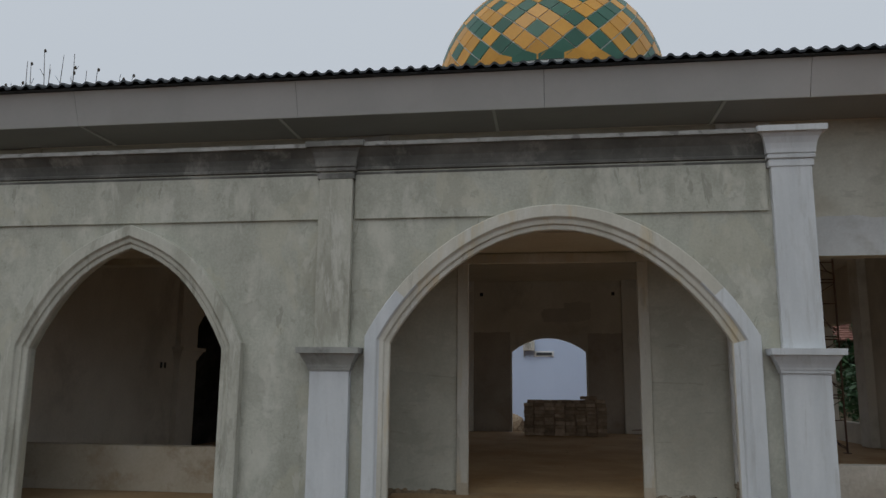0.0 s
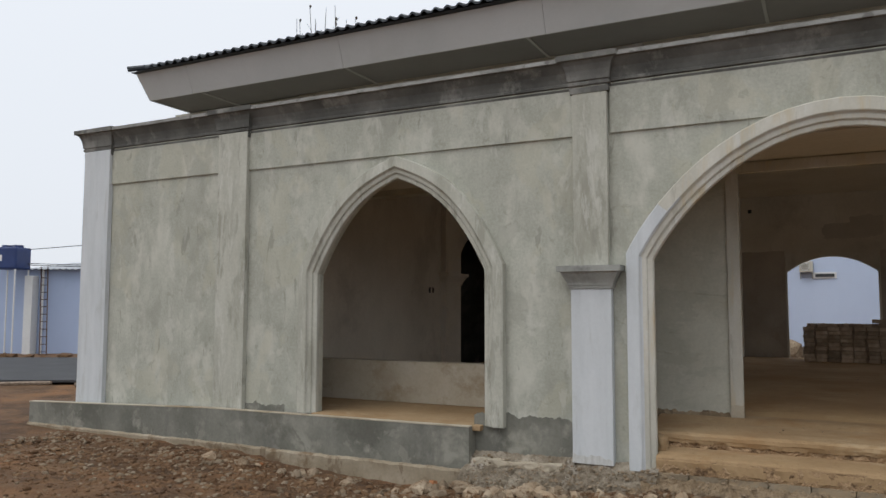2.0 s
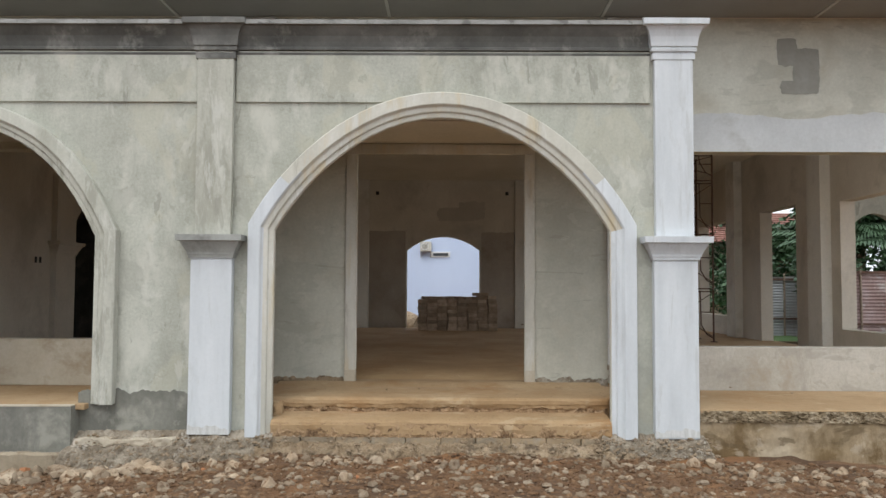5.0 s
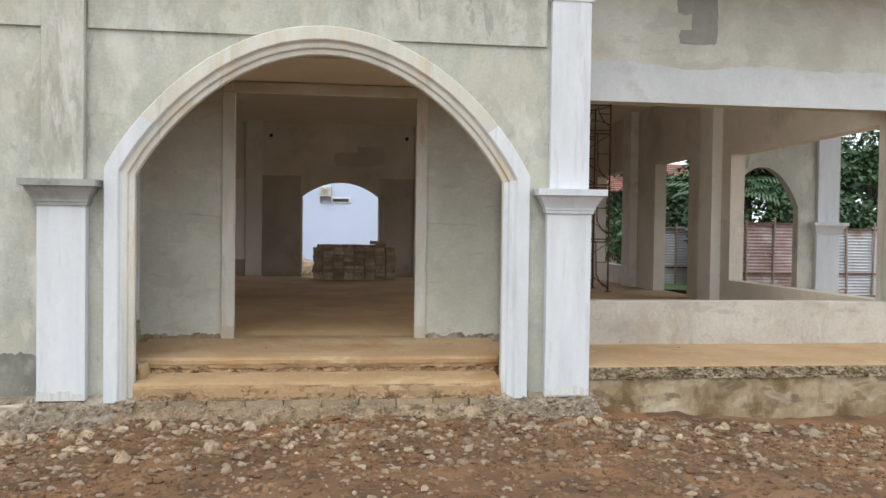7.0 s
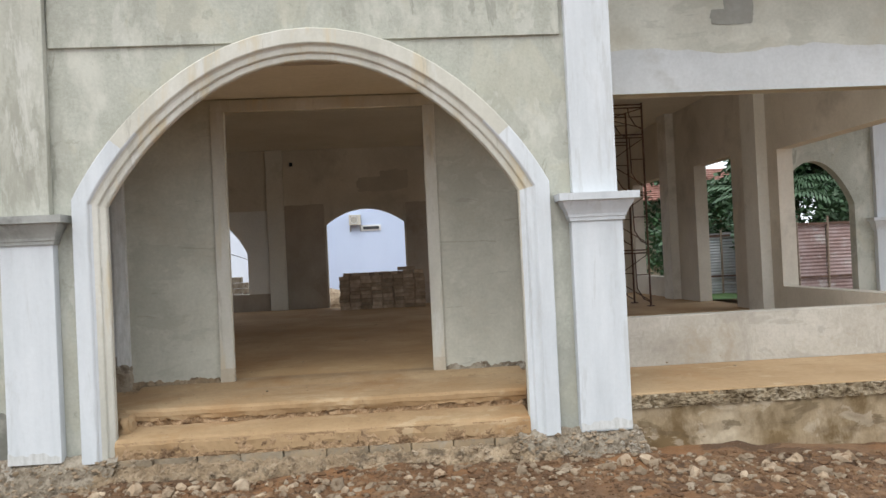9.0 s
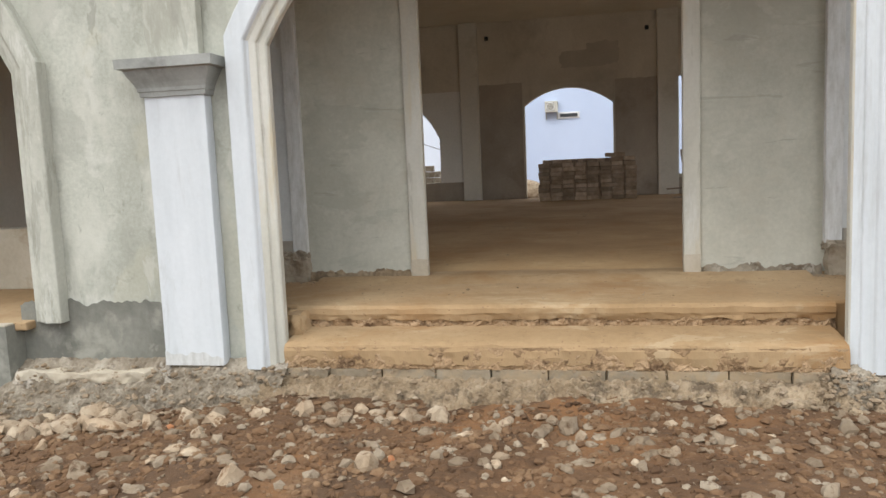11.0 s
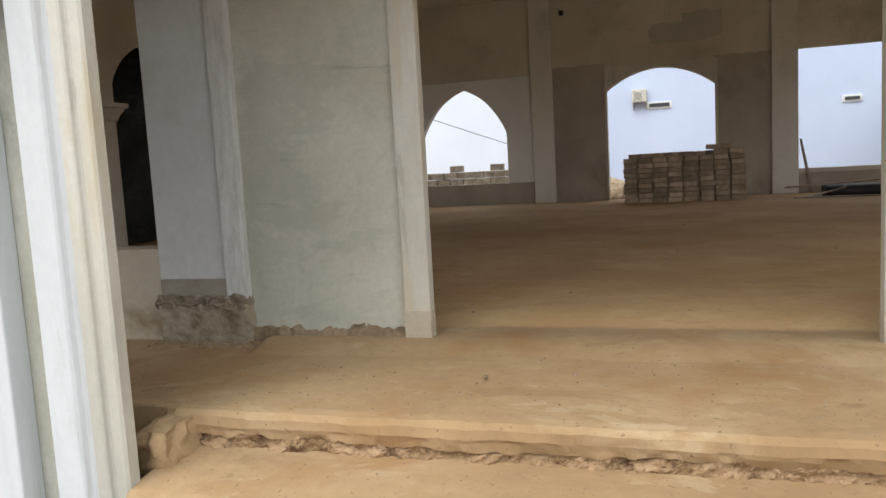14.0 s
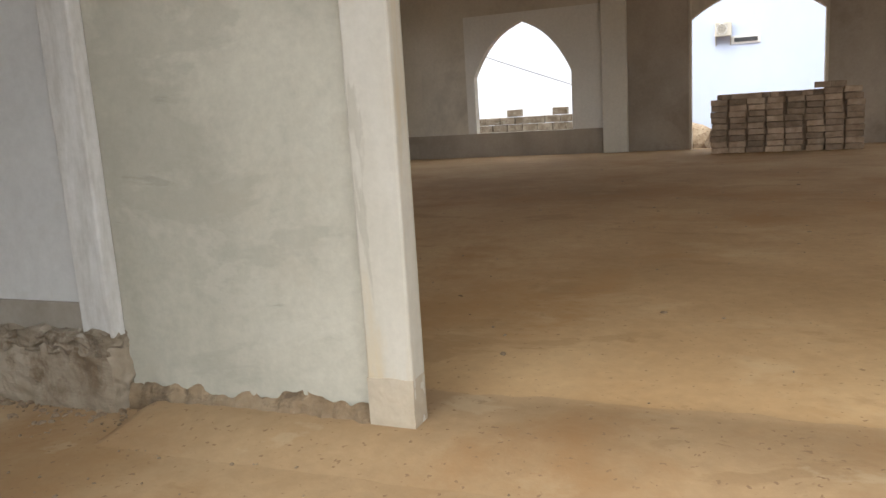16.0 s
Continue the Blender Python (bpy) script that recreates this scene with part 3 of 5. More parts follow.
bm = worn_ledge(-2.2, 2.2, [(1.26, PORCH - 0.012, 0.0), (1.36, PORCH + 0.003, 0.005), (1.46, FLOOR - 0.004, 0.007), (1.56, FLOOR + 0.014, 0.005), (1.72, FLOOR + 0.012, 0.005), (1.92, FLOOR + 0.004, 0.003), (2.25, FLOOR - 0.012, 0.0)], 9.0, 3.0, 40)
structure("threshold", bm, DUST, "worn dusty threshold ramp at the doorway", "threshold", True)
stairs = thing("entrance_steps", "two worn cement entrance steps covered in orange dust", "steps", kind="structure")
TOPZ = PORCH + 0.002
part("upper_nosing", worn_ledge(-1.98, 2.06, [(0.60, TOPZ, 0.002), (0.42, TOPZ + 0.001, 0.004), (0.37, TOPZ - 0.006, 0.006), (0.345, TOPZ - 0.03, 0.008), (0.342, TOPZ - 0.07, 0.008), (0.350, TREAD + 0.085, 0.014),
                                              (0.358, TREAD + 0.055, 0.022), (0.40, TREAD + 0.045, 0.02), (0.44, TREAD + 0.06, 0.0)], 2.0), DUST, stairs, "dusty worn nosing of the upper step")
bm = bmesh.new()
rough_sheet(bm, ((-1.98, 0.36, TREAD - 0.015), (2.06, 0.36, TREAD - 0.015), (2.06, 0.385, TREAD + 0.075), (-1.98, 0.385, TREAD + 0.075)), 420, 14, 0.03, 11, 2)
part("upper_riser", bm, ROUGH_DUST, stairs, "crumbling foot of the riser")
part("lower_tread", worn_ledge(-1.93, 2.02, [(0.45, TREAD + 0.005, 0.0), (0.2, TREAD - 0.002, 0.005), (0.05, TREAD - 0.018, 0.007), (-0.03, TREAD - 0.034, 0.009), (-0.062, TREAD - 0.052, 0.012), (-0.078, TREAD - 0.085, 0.012), (-0.080, TREAD - 0.13, 0.014), (-0.075, -0.01, 0.018), (-0.05, -0.035, 0.014), (-0.03, -0.35, 0.0)], 5.0), DUST, stairs, "dusty worn lower step")
bm = bmesh.new()
rough_sheet(bm, ((-1.92, -0.079, -0.045), (2.01, -0.079, -0.045), (2.01, -0.070, 0.112), (-1.92, -0.070, 0.112)), 520, 20, 0.020, 16, 11, 0.7)
part("lower_riser", bm, ROUGH_DUST, stairs, "pitted gravelly riser")
bs = [mesh_of("block", rough_block(-0.202, 0.202, -0.05, 0.05, 0, 0.12, 0.006, 9, 6, k), BLOCKWORK) for k in range(3)]
for k in range(10):
    ob = new("block", bs[k % 3])
    ob.parent = stairs
    ob.matrix_local = pose(-1.78 + 0.405 * k, -0.046 + 0.005 * (k % 3), -0.165, 0, 0, (k * 37 % 5) - 2)
bm = bmesh.new()
rough_sheet(bm, ((-2.3, -0.66, -0.33), (2.3, -0.66, -0.33), (2.2, -0.085, -0.11), (-2.1, -0.085, -0.11)), 420, 70, 0.05, 10, 17, 0.3)
part("footing", bm, ROUGH, stairs, "spilled mortar and rubble along the foot")
bm = rough_block(-2.06, -1.86, 0.14, 0.50, TREAD - 0.05, PORCH - 0.03, 0.05, 6, 16, 3)
part("cheek", bm, DUST, stairs, "broken cement cheek at the end of the upper step")

plinth = thing("plinth", "dark grey cement plinth running along the facade foot", "plinth", kind="structure")
bm = bmesh.new()
for xa, xb, za, zb in ((-12.6, -8.5, 0.15, 0.28), (-8.5, -4.18, 0.28, 0.305)):
    cell(bm, xa, xb, -0.22, 0.012, -0.22, -0.22, za, zb)
part("upper_course", bm, PLASTER_DARK, plinth)
bm = bmesh.new()
for xa, xb, za, zb in ((-12.6, -8.5, 0.15, 0.28), (-8.5, -4.18, 0.28, 0.305)):
    cell(bm, xa, xb, -0.226, -0.13, za, zb, za + 0.014, zb + 0.014)
part("rim", bm, PARAPET, plinth, "pale mortar rim along the plinth top")
part("footing", worn_ledge(-12.6, -7.3, [(0.0, -0.20, 0.0), (-0.25, -0.195, 0.012), (-0.27, -0.215, 0.016), (-0.265, -0.6, 0.016)], 1.0), FOOTING, plinth, "unpainted lower footing with dried mortar")
part("footing", worn_ledge(-7.3, -4.16, [(0.0, -0.212, 0.0), (-0.29, -0.204, 0.012), (-0.31, -0.225, 0.016), (-0.305, -0.7, 0.016)], 2.0), FOOTING, plinth, "unpainted lower footing with dried mortar")
part("damp_patch", chipped_strip(-7.98, -7.22, -0.014, -0.008, 0.27, 0.375, 3.0, 0.1), PLASTER_DARK, plinth, "dark damp patch at the wall foot")
part("damp_band", chipped_strip(-4.2, -2.88, -0.020, -0.012, -0.1, 0.46, 6.0, 0.12), PLASTER_DARK, plinth, "dark grey render band below the wall")
bm = bmesh.new()
rough_sheet(bm, ((-4.3, -0.62, -0.46), (-1.9, -0.50, -0.36), (-1.9, -0.02, 0.02), (-4.2, -0.02, 0.0)), 260, 60, 0.06, 7, 23, 0.5)
part("mortar_spill", bm, ROUGH_GREY, plinth, "broken mortar spread below the pier")
bm = bmesh.new()
rough_sheet(bm, ((1.85, -0.46, -0.34), (3.2, -0.40, -0.36), (3.08, -0.05, 0.0), (1.9, -0.05, 0.0)), 180, 60, 0.055, 7, 31, 0.5)
part("mortar_spill", bm, ROUGH_GREY, plinth, "broken mortar spread below the pier")

# ---- the front screen wall with its two arches ----
TOP = 4.49
big, big_hole = round_curve(1.97, 1.345), round_curve(2.22, 1.42)
bigx, bigz = 0.045, 2.345
small, small_hole = pointed_curve(1.30, 1.28), pointed_curve(1.38, 1.37)
smallx, smallz = -5.345, 2.27
bm = bmesh.new()
arch_cells(bm, bigx, big_hole, bigz, TOP, 0.0, 0.22)
cell(bm, -2.85, bigx - 2.22, 0.0, 0.22, -0.4, -0.4, TOP, TOP)
cell(bm, bigx + 2.22, 3.0, 0.0, 0.22, -0.4, -0.4, TOP, TOP)
arch_cells(bm, smallx, small_hole, smallz, TOP, 0.0, 0.22)
cell(bm, smallx + 1.38, -2.85, 0.0, 0.22, -0.4, -0.4, TOP, TOP)
cell(bm, -11.6, smallx - 1.38, 0.0, 0.22, -0.4, -0.4, TOP, TOP)
cell(bm, smallx - 1.38, smallx + 1.38, 0.0, 0.22, -0.4, -0.4, 0.29, 0.29)
wall_front = structure("wall_front", bm, PLASTER, "bare grey cement plaster screen wall with arches", "wall")
bm = box(-11.6, -11.33, 0.22, 4.8, -0.4, TOP)
structure("wall_left_end", bm, PLASTER, "bare cement end wall", "wall")
BAND = 3.875
for x0, x1 in ((-10.98, -8.51), (-7.97, -2.86), (-2.41, 2.50)):
    bm = box(x0, x1, -0.028, 0.0, BAND, TOP, 0.006)
    structure("wall_band", bm, PLASTER, "raised cement frieze band under the cornice", "trim")
bm = box(smallx - 1.32, smallx + 1.27, -0.12, 0.26, 0.25, 0.318, 0.012)
structure("window_sill", bm, DUST, "dusty sill of the pointed arch", "sill")

TRIM = [(0.0, 0.022), (0.0, -0.035), (0.012, -0.046), (0.055, -0.050), (0.064, -0.056), (0.068, -0.072), (0.078, -0.078), (0.118, -0.083), (0.135, -0.094), (0.146, -0.112),
        (0.158, -0.119), (0.288, -0.113), (0.297, -0.106), (0.30, 0.004), (0.10, 0.004), (0.10, 0.022)]
bm = arch_trim(bigx, big, bigz, -0.05, TRIM)
for f in bm.faces:
    c = f.calc_center_median()
    side = 1 if c.x > bigx else -1
    if c.y < -0.04 and ((side < 0 and abs(c.x - bigx) > 2.09 and c.z < 2.36) or (side > 0 and abs(c.x - bigx) > 1.98 and c.z < 2.36)
                        or (c.y < -0.10 and 2.36 < c.z < 2.98)):
        f.material_index = 1
trim = structure("arch_trim", bm, [CREAM, WHITE], "stepped cream moulding round the wide arch, partly primed white", "arch moulding")
bm = arch_trim(smallx, small, smallz, 0.31, [(o * 0.94 if o > 0.1 else o, y) for o, y in TRIM], 0.06)
structure("arch_trim", bm, PILASTER, "stepped cement moulding round the pointed arch", "arch moulding")

IMPOST = [(0.0, -0.27), (0.018, -0.268), (0.022, -0.235), (0.03, -0.23), (0.034, -0.205), (0.05, -0.17), (0.085, -0.11), (0.10, -0.075), (0.135, -0.07), (0.14, 0.0)]
CAP = [(0.0, -0.455), (0.014, -0.453), (0.016, -0.385), (0.004, -0.38), (0.004, -0.362), (0.03, -0.358), (0.034, -0.325), (0.02, -0.318), (0.02, -0.308), (0.038, -0.30), (0.042, -0.25),
       (0.052, -0.19), (0.075, -0.12), (0.105, -0.075), (0.145, -0.068), (0.148, 0.0)]
CORN = [(0.0, TOP - 0.05), (-0.03, TOP - 0.048), (-0.036, TOP - 0.02), (-0.016, TOP - 0.012), (-0.016, TOP + 0.004), (-0.05, TOP + 0.01), (-0.054, TOP + 0.04), (-0.034, TOP + 0.05), (-0.05, TOP + 0.11),
        (-0.075, TOP + 0.17), (-0.13, TOP + 0.24), (-0.155, TOP + 0.275), (0.30, TOP + 0.275), (0.30, TOP - 0.05)]


def pilaster(x0, x1, foot, imposted, low, high, cap_mat, label):
    p = thing("pilaster", label, "pilaster", kind="structure", group="facade pilasters")
    if imposted:
        part("lower_shaft", box(x0, x1, -0.115, 0.0, foot, 2.02, 0.008), low, p)
        b = bmesh.new()
        capital(b, x0, x1, -0.115, 0.0, 2.285, IMPOST)
        part("impost", b, cap_mat, p)
        part("upper_shaft", box(x0 + 0.03, x1 - 0.03, -0.09, 0.0, 2.285, TOP - 0.02, 0.008), high, p)
    else:
        part("shaft", box(x0 + 0.02, x1 - 0.02, -0.085, 0.0, foot, TOP - 0.02, 0.008), low, p)
    b = bmesh.new()
    capital(b, x0 + 0.02, x1 - 0.02, -0.085 if imposted else -0.06, 0.30, 4.835, CAP)
    part("capital", b, cap_mat if high is WHITE else CORNICE, p)
    return p


for px0, px1 in ((-2.883, -2.402), (2.512, 3.018)):
    structure("pier_foot_scuff", chipped_strip(px0, px1, -0.1225, -0.1205, -0.02, 0.065, px0, 0.05), WHITE_SCUFF, "scuffed bare plaster at the pier foot", "stain")
pilaster(-2.885, -2.40, -0.02, True, WHITE, PILASTER, GREY_CAP, "cement pilaster primed white on its lower half")
pilaster(2.51, 3.02, -0.04, True, WHITE, WHITE, WHITE, "white-primed corner pilaster with stepped capital")
pilaster(-8.55, -7.94, 0.28, False, PILASTER, PILASTER, CORNICE, "plain cement pilaster without an impost")
pilaster(-11.62, -10.95, 0.15, False, WHITE, PLASTER, CORNICE, "white-primed corner pilaster at the facade end")
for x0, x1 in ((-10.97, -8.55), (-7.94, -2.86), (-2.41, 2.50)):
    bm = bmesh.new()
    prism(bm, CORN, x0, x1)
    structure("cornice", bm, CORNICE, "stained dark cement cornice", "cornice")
    bm = bmesh.new()
    rough_sheet(bm, ((x0, -0.19, TOP + 0.277), (x1, -0.19, TOP + 0.277), (x1, -0.182, TOP + 0.33), (x0, -0.182, TOP + 0.33)), int((x1 - x0) * 30), 3, 0.006, 4, x0)
    box(x0, x1, -0.182, 0.30, TOP + 0.277, TOP + 0.33, 0, bm)
    structure("cornice_lip", bm, CORNICE_LIP, "flaking pale lip on top of the cornice", "cornice")

# ---- the hall front wall behind the porch ----
Y0, Y1 = 1.67, 1.90
CEILZ = 5.53
for name, x0, x1, z0 in (("wall_hall_left", -2.97, -1.19, 0.33), ("wall_hall_right", 1.21, 3.05, 0.33), ("wall_hall_lintel", -1.19, 1.21, 3.56)):
    bm = bmesh.new()
    cell(bm, x0, x1, Y0, 1.80, z0, z0, 5.5, 5.5)
    structure(name, bm, INNER, "grey-green cement wall beside the tall doorway", "wall")
bm = bmesh.new()
for x0, x1 in ((-1.315, -1.155), (1.18, 1.325)):
    box(x0, x1, Y0 - 0.04, Y0 + 0.05, 0.36, 3.55, 0.008, bm)
box(-1.315, 1.325, Y0 - 0.035, Y0 + 0.05, 3.55, 3.69, 0.008, bm)
structure("door_frame_trim", bm, CREAM, "pale cement frame round the tall doorway", "door frame")
for x0, x1 in ((-1.318, -1.152), (1.177, 1.328)):
    structure("frame_foot", rough_block(x0, x1, Y0 - 0.045, Y0 + 0.053, 0.34, 0.545, 0.004, 14, 12, x0), PARAPET, "dust-stained mortar foot of the door frame", "door frame")
for x0, x1, tx0, tx1 in ((-2.98, -2.48, -2.48, -2.335), (2.48, 3.05, 2.335, 2.48)):
    col = thing("porch_column", "grey skimmed column stub with a crumbling foot", "column", kind="structure")
    part("shaft", box(x0, x1, 1.635, Y0, 0.74, 5.5, 0.008), BLUE_SKIM, col)
    part("edge_strip", box(tx0, tx1, 1.605, Y0, 0.62, 5.5, 0.008), WHITE_SCUFF, col)
    lo, hi = min(x0, tx0), max(x1, tx1)
    b = rough_block(lo + 0.01, hi + 0.01, 1.575, Y0 + 0.05, 0.30, 0.60, 0.022, 9, 26, lo)
    c = rough_block(lo - 0.002, hi + 0.004, 1.567, Y0 + 0.03, 0.56, 0.645, 0.024, 19, 36, lo + 2)
    part("broken_edge", c, ROUGH_GREY, col, "jagged broken mortar edge")
    part("footing", b, FOOT_MORTAR, col, "crumbled brown mortar foot")
    part("render_patch", box(x0 + 0.005, x1 - 0.005, 1.625, 1.65, 0.62, 0.745, 0.006), BROWN_PATCH, col, "dark grey render patch")
for x0, x1, s in ((-2.33, -1.3, 3), (1.31, 2.33, 9)):
    bm = chipped_strip(x0, x1, Y0 - 0.05, Y0 - 0.008, 0.335, 0.435, s, 1.1)
    structure("wall_foot", bm, ROUGH_GREY if s == 9 else ROUGH, "chipped mortar along the foot of the wall", "wall foot")

bm = box(-11.33, 3.0, 0.22, 1.67, 3.705, 3.83)
structure("porch_ceiling", bm, CEIL, "raw cement slab over the porch", "ceiling")

# side bays of the hall front: beams above, parapets below
bm = box(3.05, 8.35, Y0, Y1 + 0.04, 3.61, 5.5)
structure("beam_right", bm, INNER, "deep pale cement beam over the open bay", "beam")
bm = bmesh.new()
for k, (cx, cz, rx, rz) in enumerate(((4.88, 5.02, 0.145, 0.20), (5.15, 4.76, 0.185, 0.32), (5.05, 4.52, 0.27, 0.10))):
    ring = []
    for i in range(40):
        a = 2 * math.pi * i / 40
        sq = 0.7 / max(abs(math.cos(a)), abs(math.sin(a))) + 0.3
        w = sq * (1 + 0.12 * noise.noise(Vector((math.cos(a) * 2.5, math.sin(a) * 2.5, k * 4.0))))
        ring.append(bm.verts.new((cx + rx * w * math.cos(a), Y0 - 0.006 - 0.001 * k, cz + rz * w * math.sin(a))))
    bm.faces.new(ring)
structure("render_patch", bm, BEAM_PATCH, "dark damp render patch on the beam", "stain")
# thin paler sheet over the lower beam, with a wavering upper edge
bm = bmesh.new()
top = []
for i in range(81):
    x = 3.05 + 4.95 * i / 80
    top.append((bm.verts.new((x, Y0 - 0.003, 3.606)), bm.verts.new((x, Y0 - 0.003, 4.12 + 0.10 * noise.noise(Vector((x * 0.9, 0, 3))) + 0.03 * noise.noise(Vector((x * 5, 1, 3)))))))
for (p0, p1), (q0, q1) in zip(top, top[1:]):
    bm.faces.new((p0, q0, q1, p1))
structure("skim_band", bm, BLUE_SKIM, "paler band along the lower half of the beam", "plaster panel")
bm = box(3.05, 8.0, Y0 - 0.03, Y1, 0.28, 0.88, 0.01)
structure("parapet_right", bm, BAY_PARAPET, "low dust-stained parapet of the open bay", "parapet")
bm = box(8.0, 8.35, Y0 - 0.03, Y1 - 0.04, 0.32, 5.5, 0.01)
structure("corner_column", bm, PILASTER, "pale cement corner column of the hall", "column")
bm = box(-8.35, -2.97, Y0, Y1 + 0.04, 3.61, 5.5)
structure("beam_left", bm, INNER, "cement beam over the side bay", "beam")
bm = box(-8.0, -2.97, Y0 - 0.03, Y1, 0.30, 0.94, 0.01)
structure("parapet_left", bm, PARAPET, "low dust-stained parapet behind the pointed arch", "parapet")
bm = box(-8.35, -8.0, Y0 - 0.03, Y1 + 0.15, 0.30, 5.5, 0.01)
structure("corner_column", bm, INNER, "cement corner column of the hall", "column")
bm = box(-11.33, -8.35, Y0, Y1, 0.3, 5.5)
structure("wall_wing_left", bm, INNER, "cement wall closing the side porch", "wall")

# ---- the hall: rear and side walls, ceiling ----
YR0, YR1 = 15.40, 15.60
rear_small = pointed_curve(1.05, 1.06)
rear_mid = round_curve(1.16, 0.44)
rsx, rsz = -4.61, 2.08
rmx, rmz = -0.055, 2.84
bm = bmesh.new()
arch_cells(bm, rmx, rear_mid, rmz, 5.5, YR0, YR1)
arch_cells(bm, rsx, rear_small, rsz, 5.5, YR0, YR1)
cell(bm, rsx - 1.05, rsx + 1.05, YR0, YR1, FLOOR - 0.1, FLOOR - 0.1, 0.88, 0.88)
cell(bm, -8.35, rsx - 1.05, YR0, YR1, 0.2, 0.2, 5.5, 5.5)
cell(bm, rsx + 1.05, rmx - 1.16, YR0, YR1, 0.2, 0.2, 5.5, 5.5)
cell(bm, rmx + 1.16, 2.765, YR0, YR1, 0.2, 0.2, 5.5, 5.5)
cell(bm, 2.765, 7.6, YR0, YR1, 0.2, 0.2, 0.89, 0.89)
cell(bm, 2.765, 7.6, YR0, YR1, 3.42, 3.42, 5.5, 5.5)
cell(bm, 7.6, 8.35, YR0, YR1, 0.2, 0.2, 5.5, 5.5)
structure("wall_rear", bm, HALL, "brownish cement rear wall with arched openings", "wall")
for x0, x1 in ((-2.92, -2.43), (2.23, 2.745)):
    bm = box(x0, x1, YR0 - 0.14, YR0, FLOOR, 5.11, 0.01)
    structure("rear_column", bm, HALL_COLUMN, "square cement column against the rear wall", "column")
bm = bmesh.new()
for x0, x1, z0, z1 in ((-5.85, rsx - 1.05, 0.88, 3.33), (rsx + 1.05, -2.93, 0.88, 3.33)):
    cell(bm, x0, x1, YR0 - 0.006, YR0, z0, z0, z1, z1)
arch_cells(bm, rsx, rear_small, rsz, 3.33, YR0 - 0.006, YR0)
structure("plaster_panel", bm, HALL_PALE, "paler plastered panel round the pointed opening", "plaster panel")
bm = bmesh.new()
arch_cells(bm, rmx, rear_mid, rmz, 3.36, YR0 - 0.008, YR0)
box(rmx - 1.21, rmx - 1.16, YR0 - 0.03, YR0, FLOOR, 3.42, 0.004, bm)
box(rmx + 1.16, rmx + 1.21, YR0 - 0.03, YR0, FLOOR, 3.42, 0.004, bm)
box(rmx - 1.21, rmx + 1.21, YR0 - 0.03, YR0, 3.36, 3.42, 0.004, bm)
structure("opening_frame", bm, HALL, "cement frame round the arched rear opening", "door frame")
bm = bmesh.new()
for k, (cx, cz, rx, rz) in enumerate(((0.35, 4.0, 0.62, 0.22), (0.85, 4.12, 0.42, 0.30))):
    ring = []
    for i in range(48):
        a = 2 * math.pi * i / 48
        sq = 1 / max(abs(math.cos(a)), abs(math.sin(a))) * 0.75 + 0.25
        w = sq * (1 + 0.16 * noise.noise(Vector((math.cos(a) * 3, math.sin(a) * 3, k * 5.0))))
        ring.append(bm.verts.new((cx + rx * w * math.cos(a), YR0 - 0.003 - 0.001 * k, cz + rz * w * math.sin(a))))
    bm.faces.new(ring)
structure("damp_smear", bm, SMEAR, "dark damp smears on the rear wall", "stain")
def uneven_panel(x0, x1, z0, z1, rag, seed):
    """A thin coat of plaster whose upper edge wanders."""
    b = bmesh.new()
    n = max(6, int((x1 - x0) * 14))
    cols = []
    for i in range(n + 1):
        x = x0 + (x1 - x0) * i / n
        zt = z1 + rag * (noise.noise(Vector((x * 1.7, seed, 0))) + 0.4 * noise.noise(Vector((x * 7, seed, 2))))
        cols.append([b.verts.new(c) for c in ((x, YR0, z0), (x, YR0 - 0.007, z0), (x, YR0 - 0.007, zt), (x, YR0, zt))])
    for c0, c1 in zip(cols, cols[1:]):
        for k in range(3):
            b.faces.new((c0[k], c0[k + 1], c1[k + 1], c1[k]))
    b.faces.new(cols[0]), b.faces.new(cols[-1][::-1])
    return b


for x0, x1, z0, z1, rag, seed in ((-2.43, -1.27, FLOOR, 3.46, 0.05, 1.0), (1.16, 2.23, FLOOR, 3.42, 0.06, 4.0), (-8.0, -2.93, FLOOR, 0.875, 0.0, 7.0), (2.75, 7.6, FLOOR, 0.80, 0.01, 9.0)):
    structure("damp_panel", uneven_panel(x0, x1, z0, z1, rag, seed), BROWN_PLASTER, "darker plaster on the lower rear wall", "plaster panel")
for x in (-2.18, 1.98):
    lamp = thing("wall_socket_box", "small black conduit box on the rear wall", "conduit box")
    part("box", box(x - 0.05, x + 0.05, YR0 - 0.03, YR0, 4.62, 4.73, 0.01), BLACK, lamp)


def side_wall(name, xin, xout, label):
    b = bmesh.new()
    def slab(y0, y1, z0, z1):
        box(min(xin, xout), max(xin, xout), y0, y1, z0, z1, 0, b)
    slab(1.86, 1.96, 0.2, 5.5)
    slab(1.96, 6.38, 0.2, 0.88)
    slab(1.96, 6.38, 3.45, 5.5)
    slab(6.38, 8.34, 0.2, 5.5)
    slab(8.34, 10.33, 3.60, 5.5)
    slab(10.33, 12.3, 0.2, 5.5)
    slab(12.3, 15.0, 0.2, 0.90)
    slab(12.3, 15.0, 3.60, 5.5)
    slab(15.0, 15.4, 0.2, 5.5)
    return structure(name, b, HALL, label, "wall")


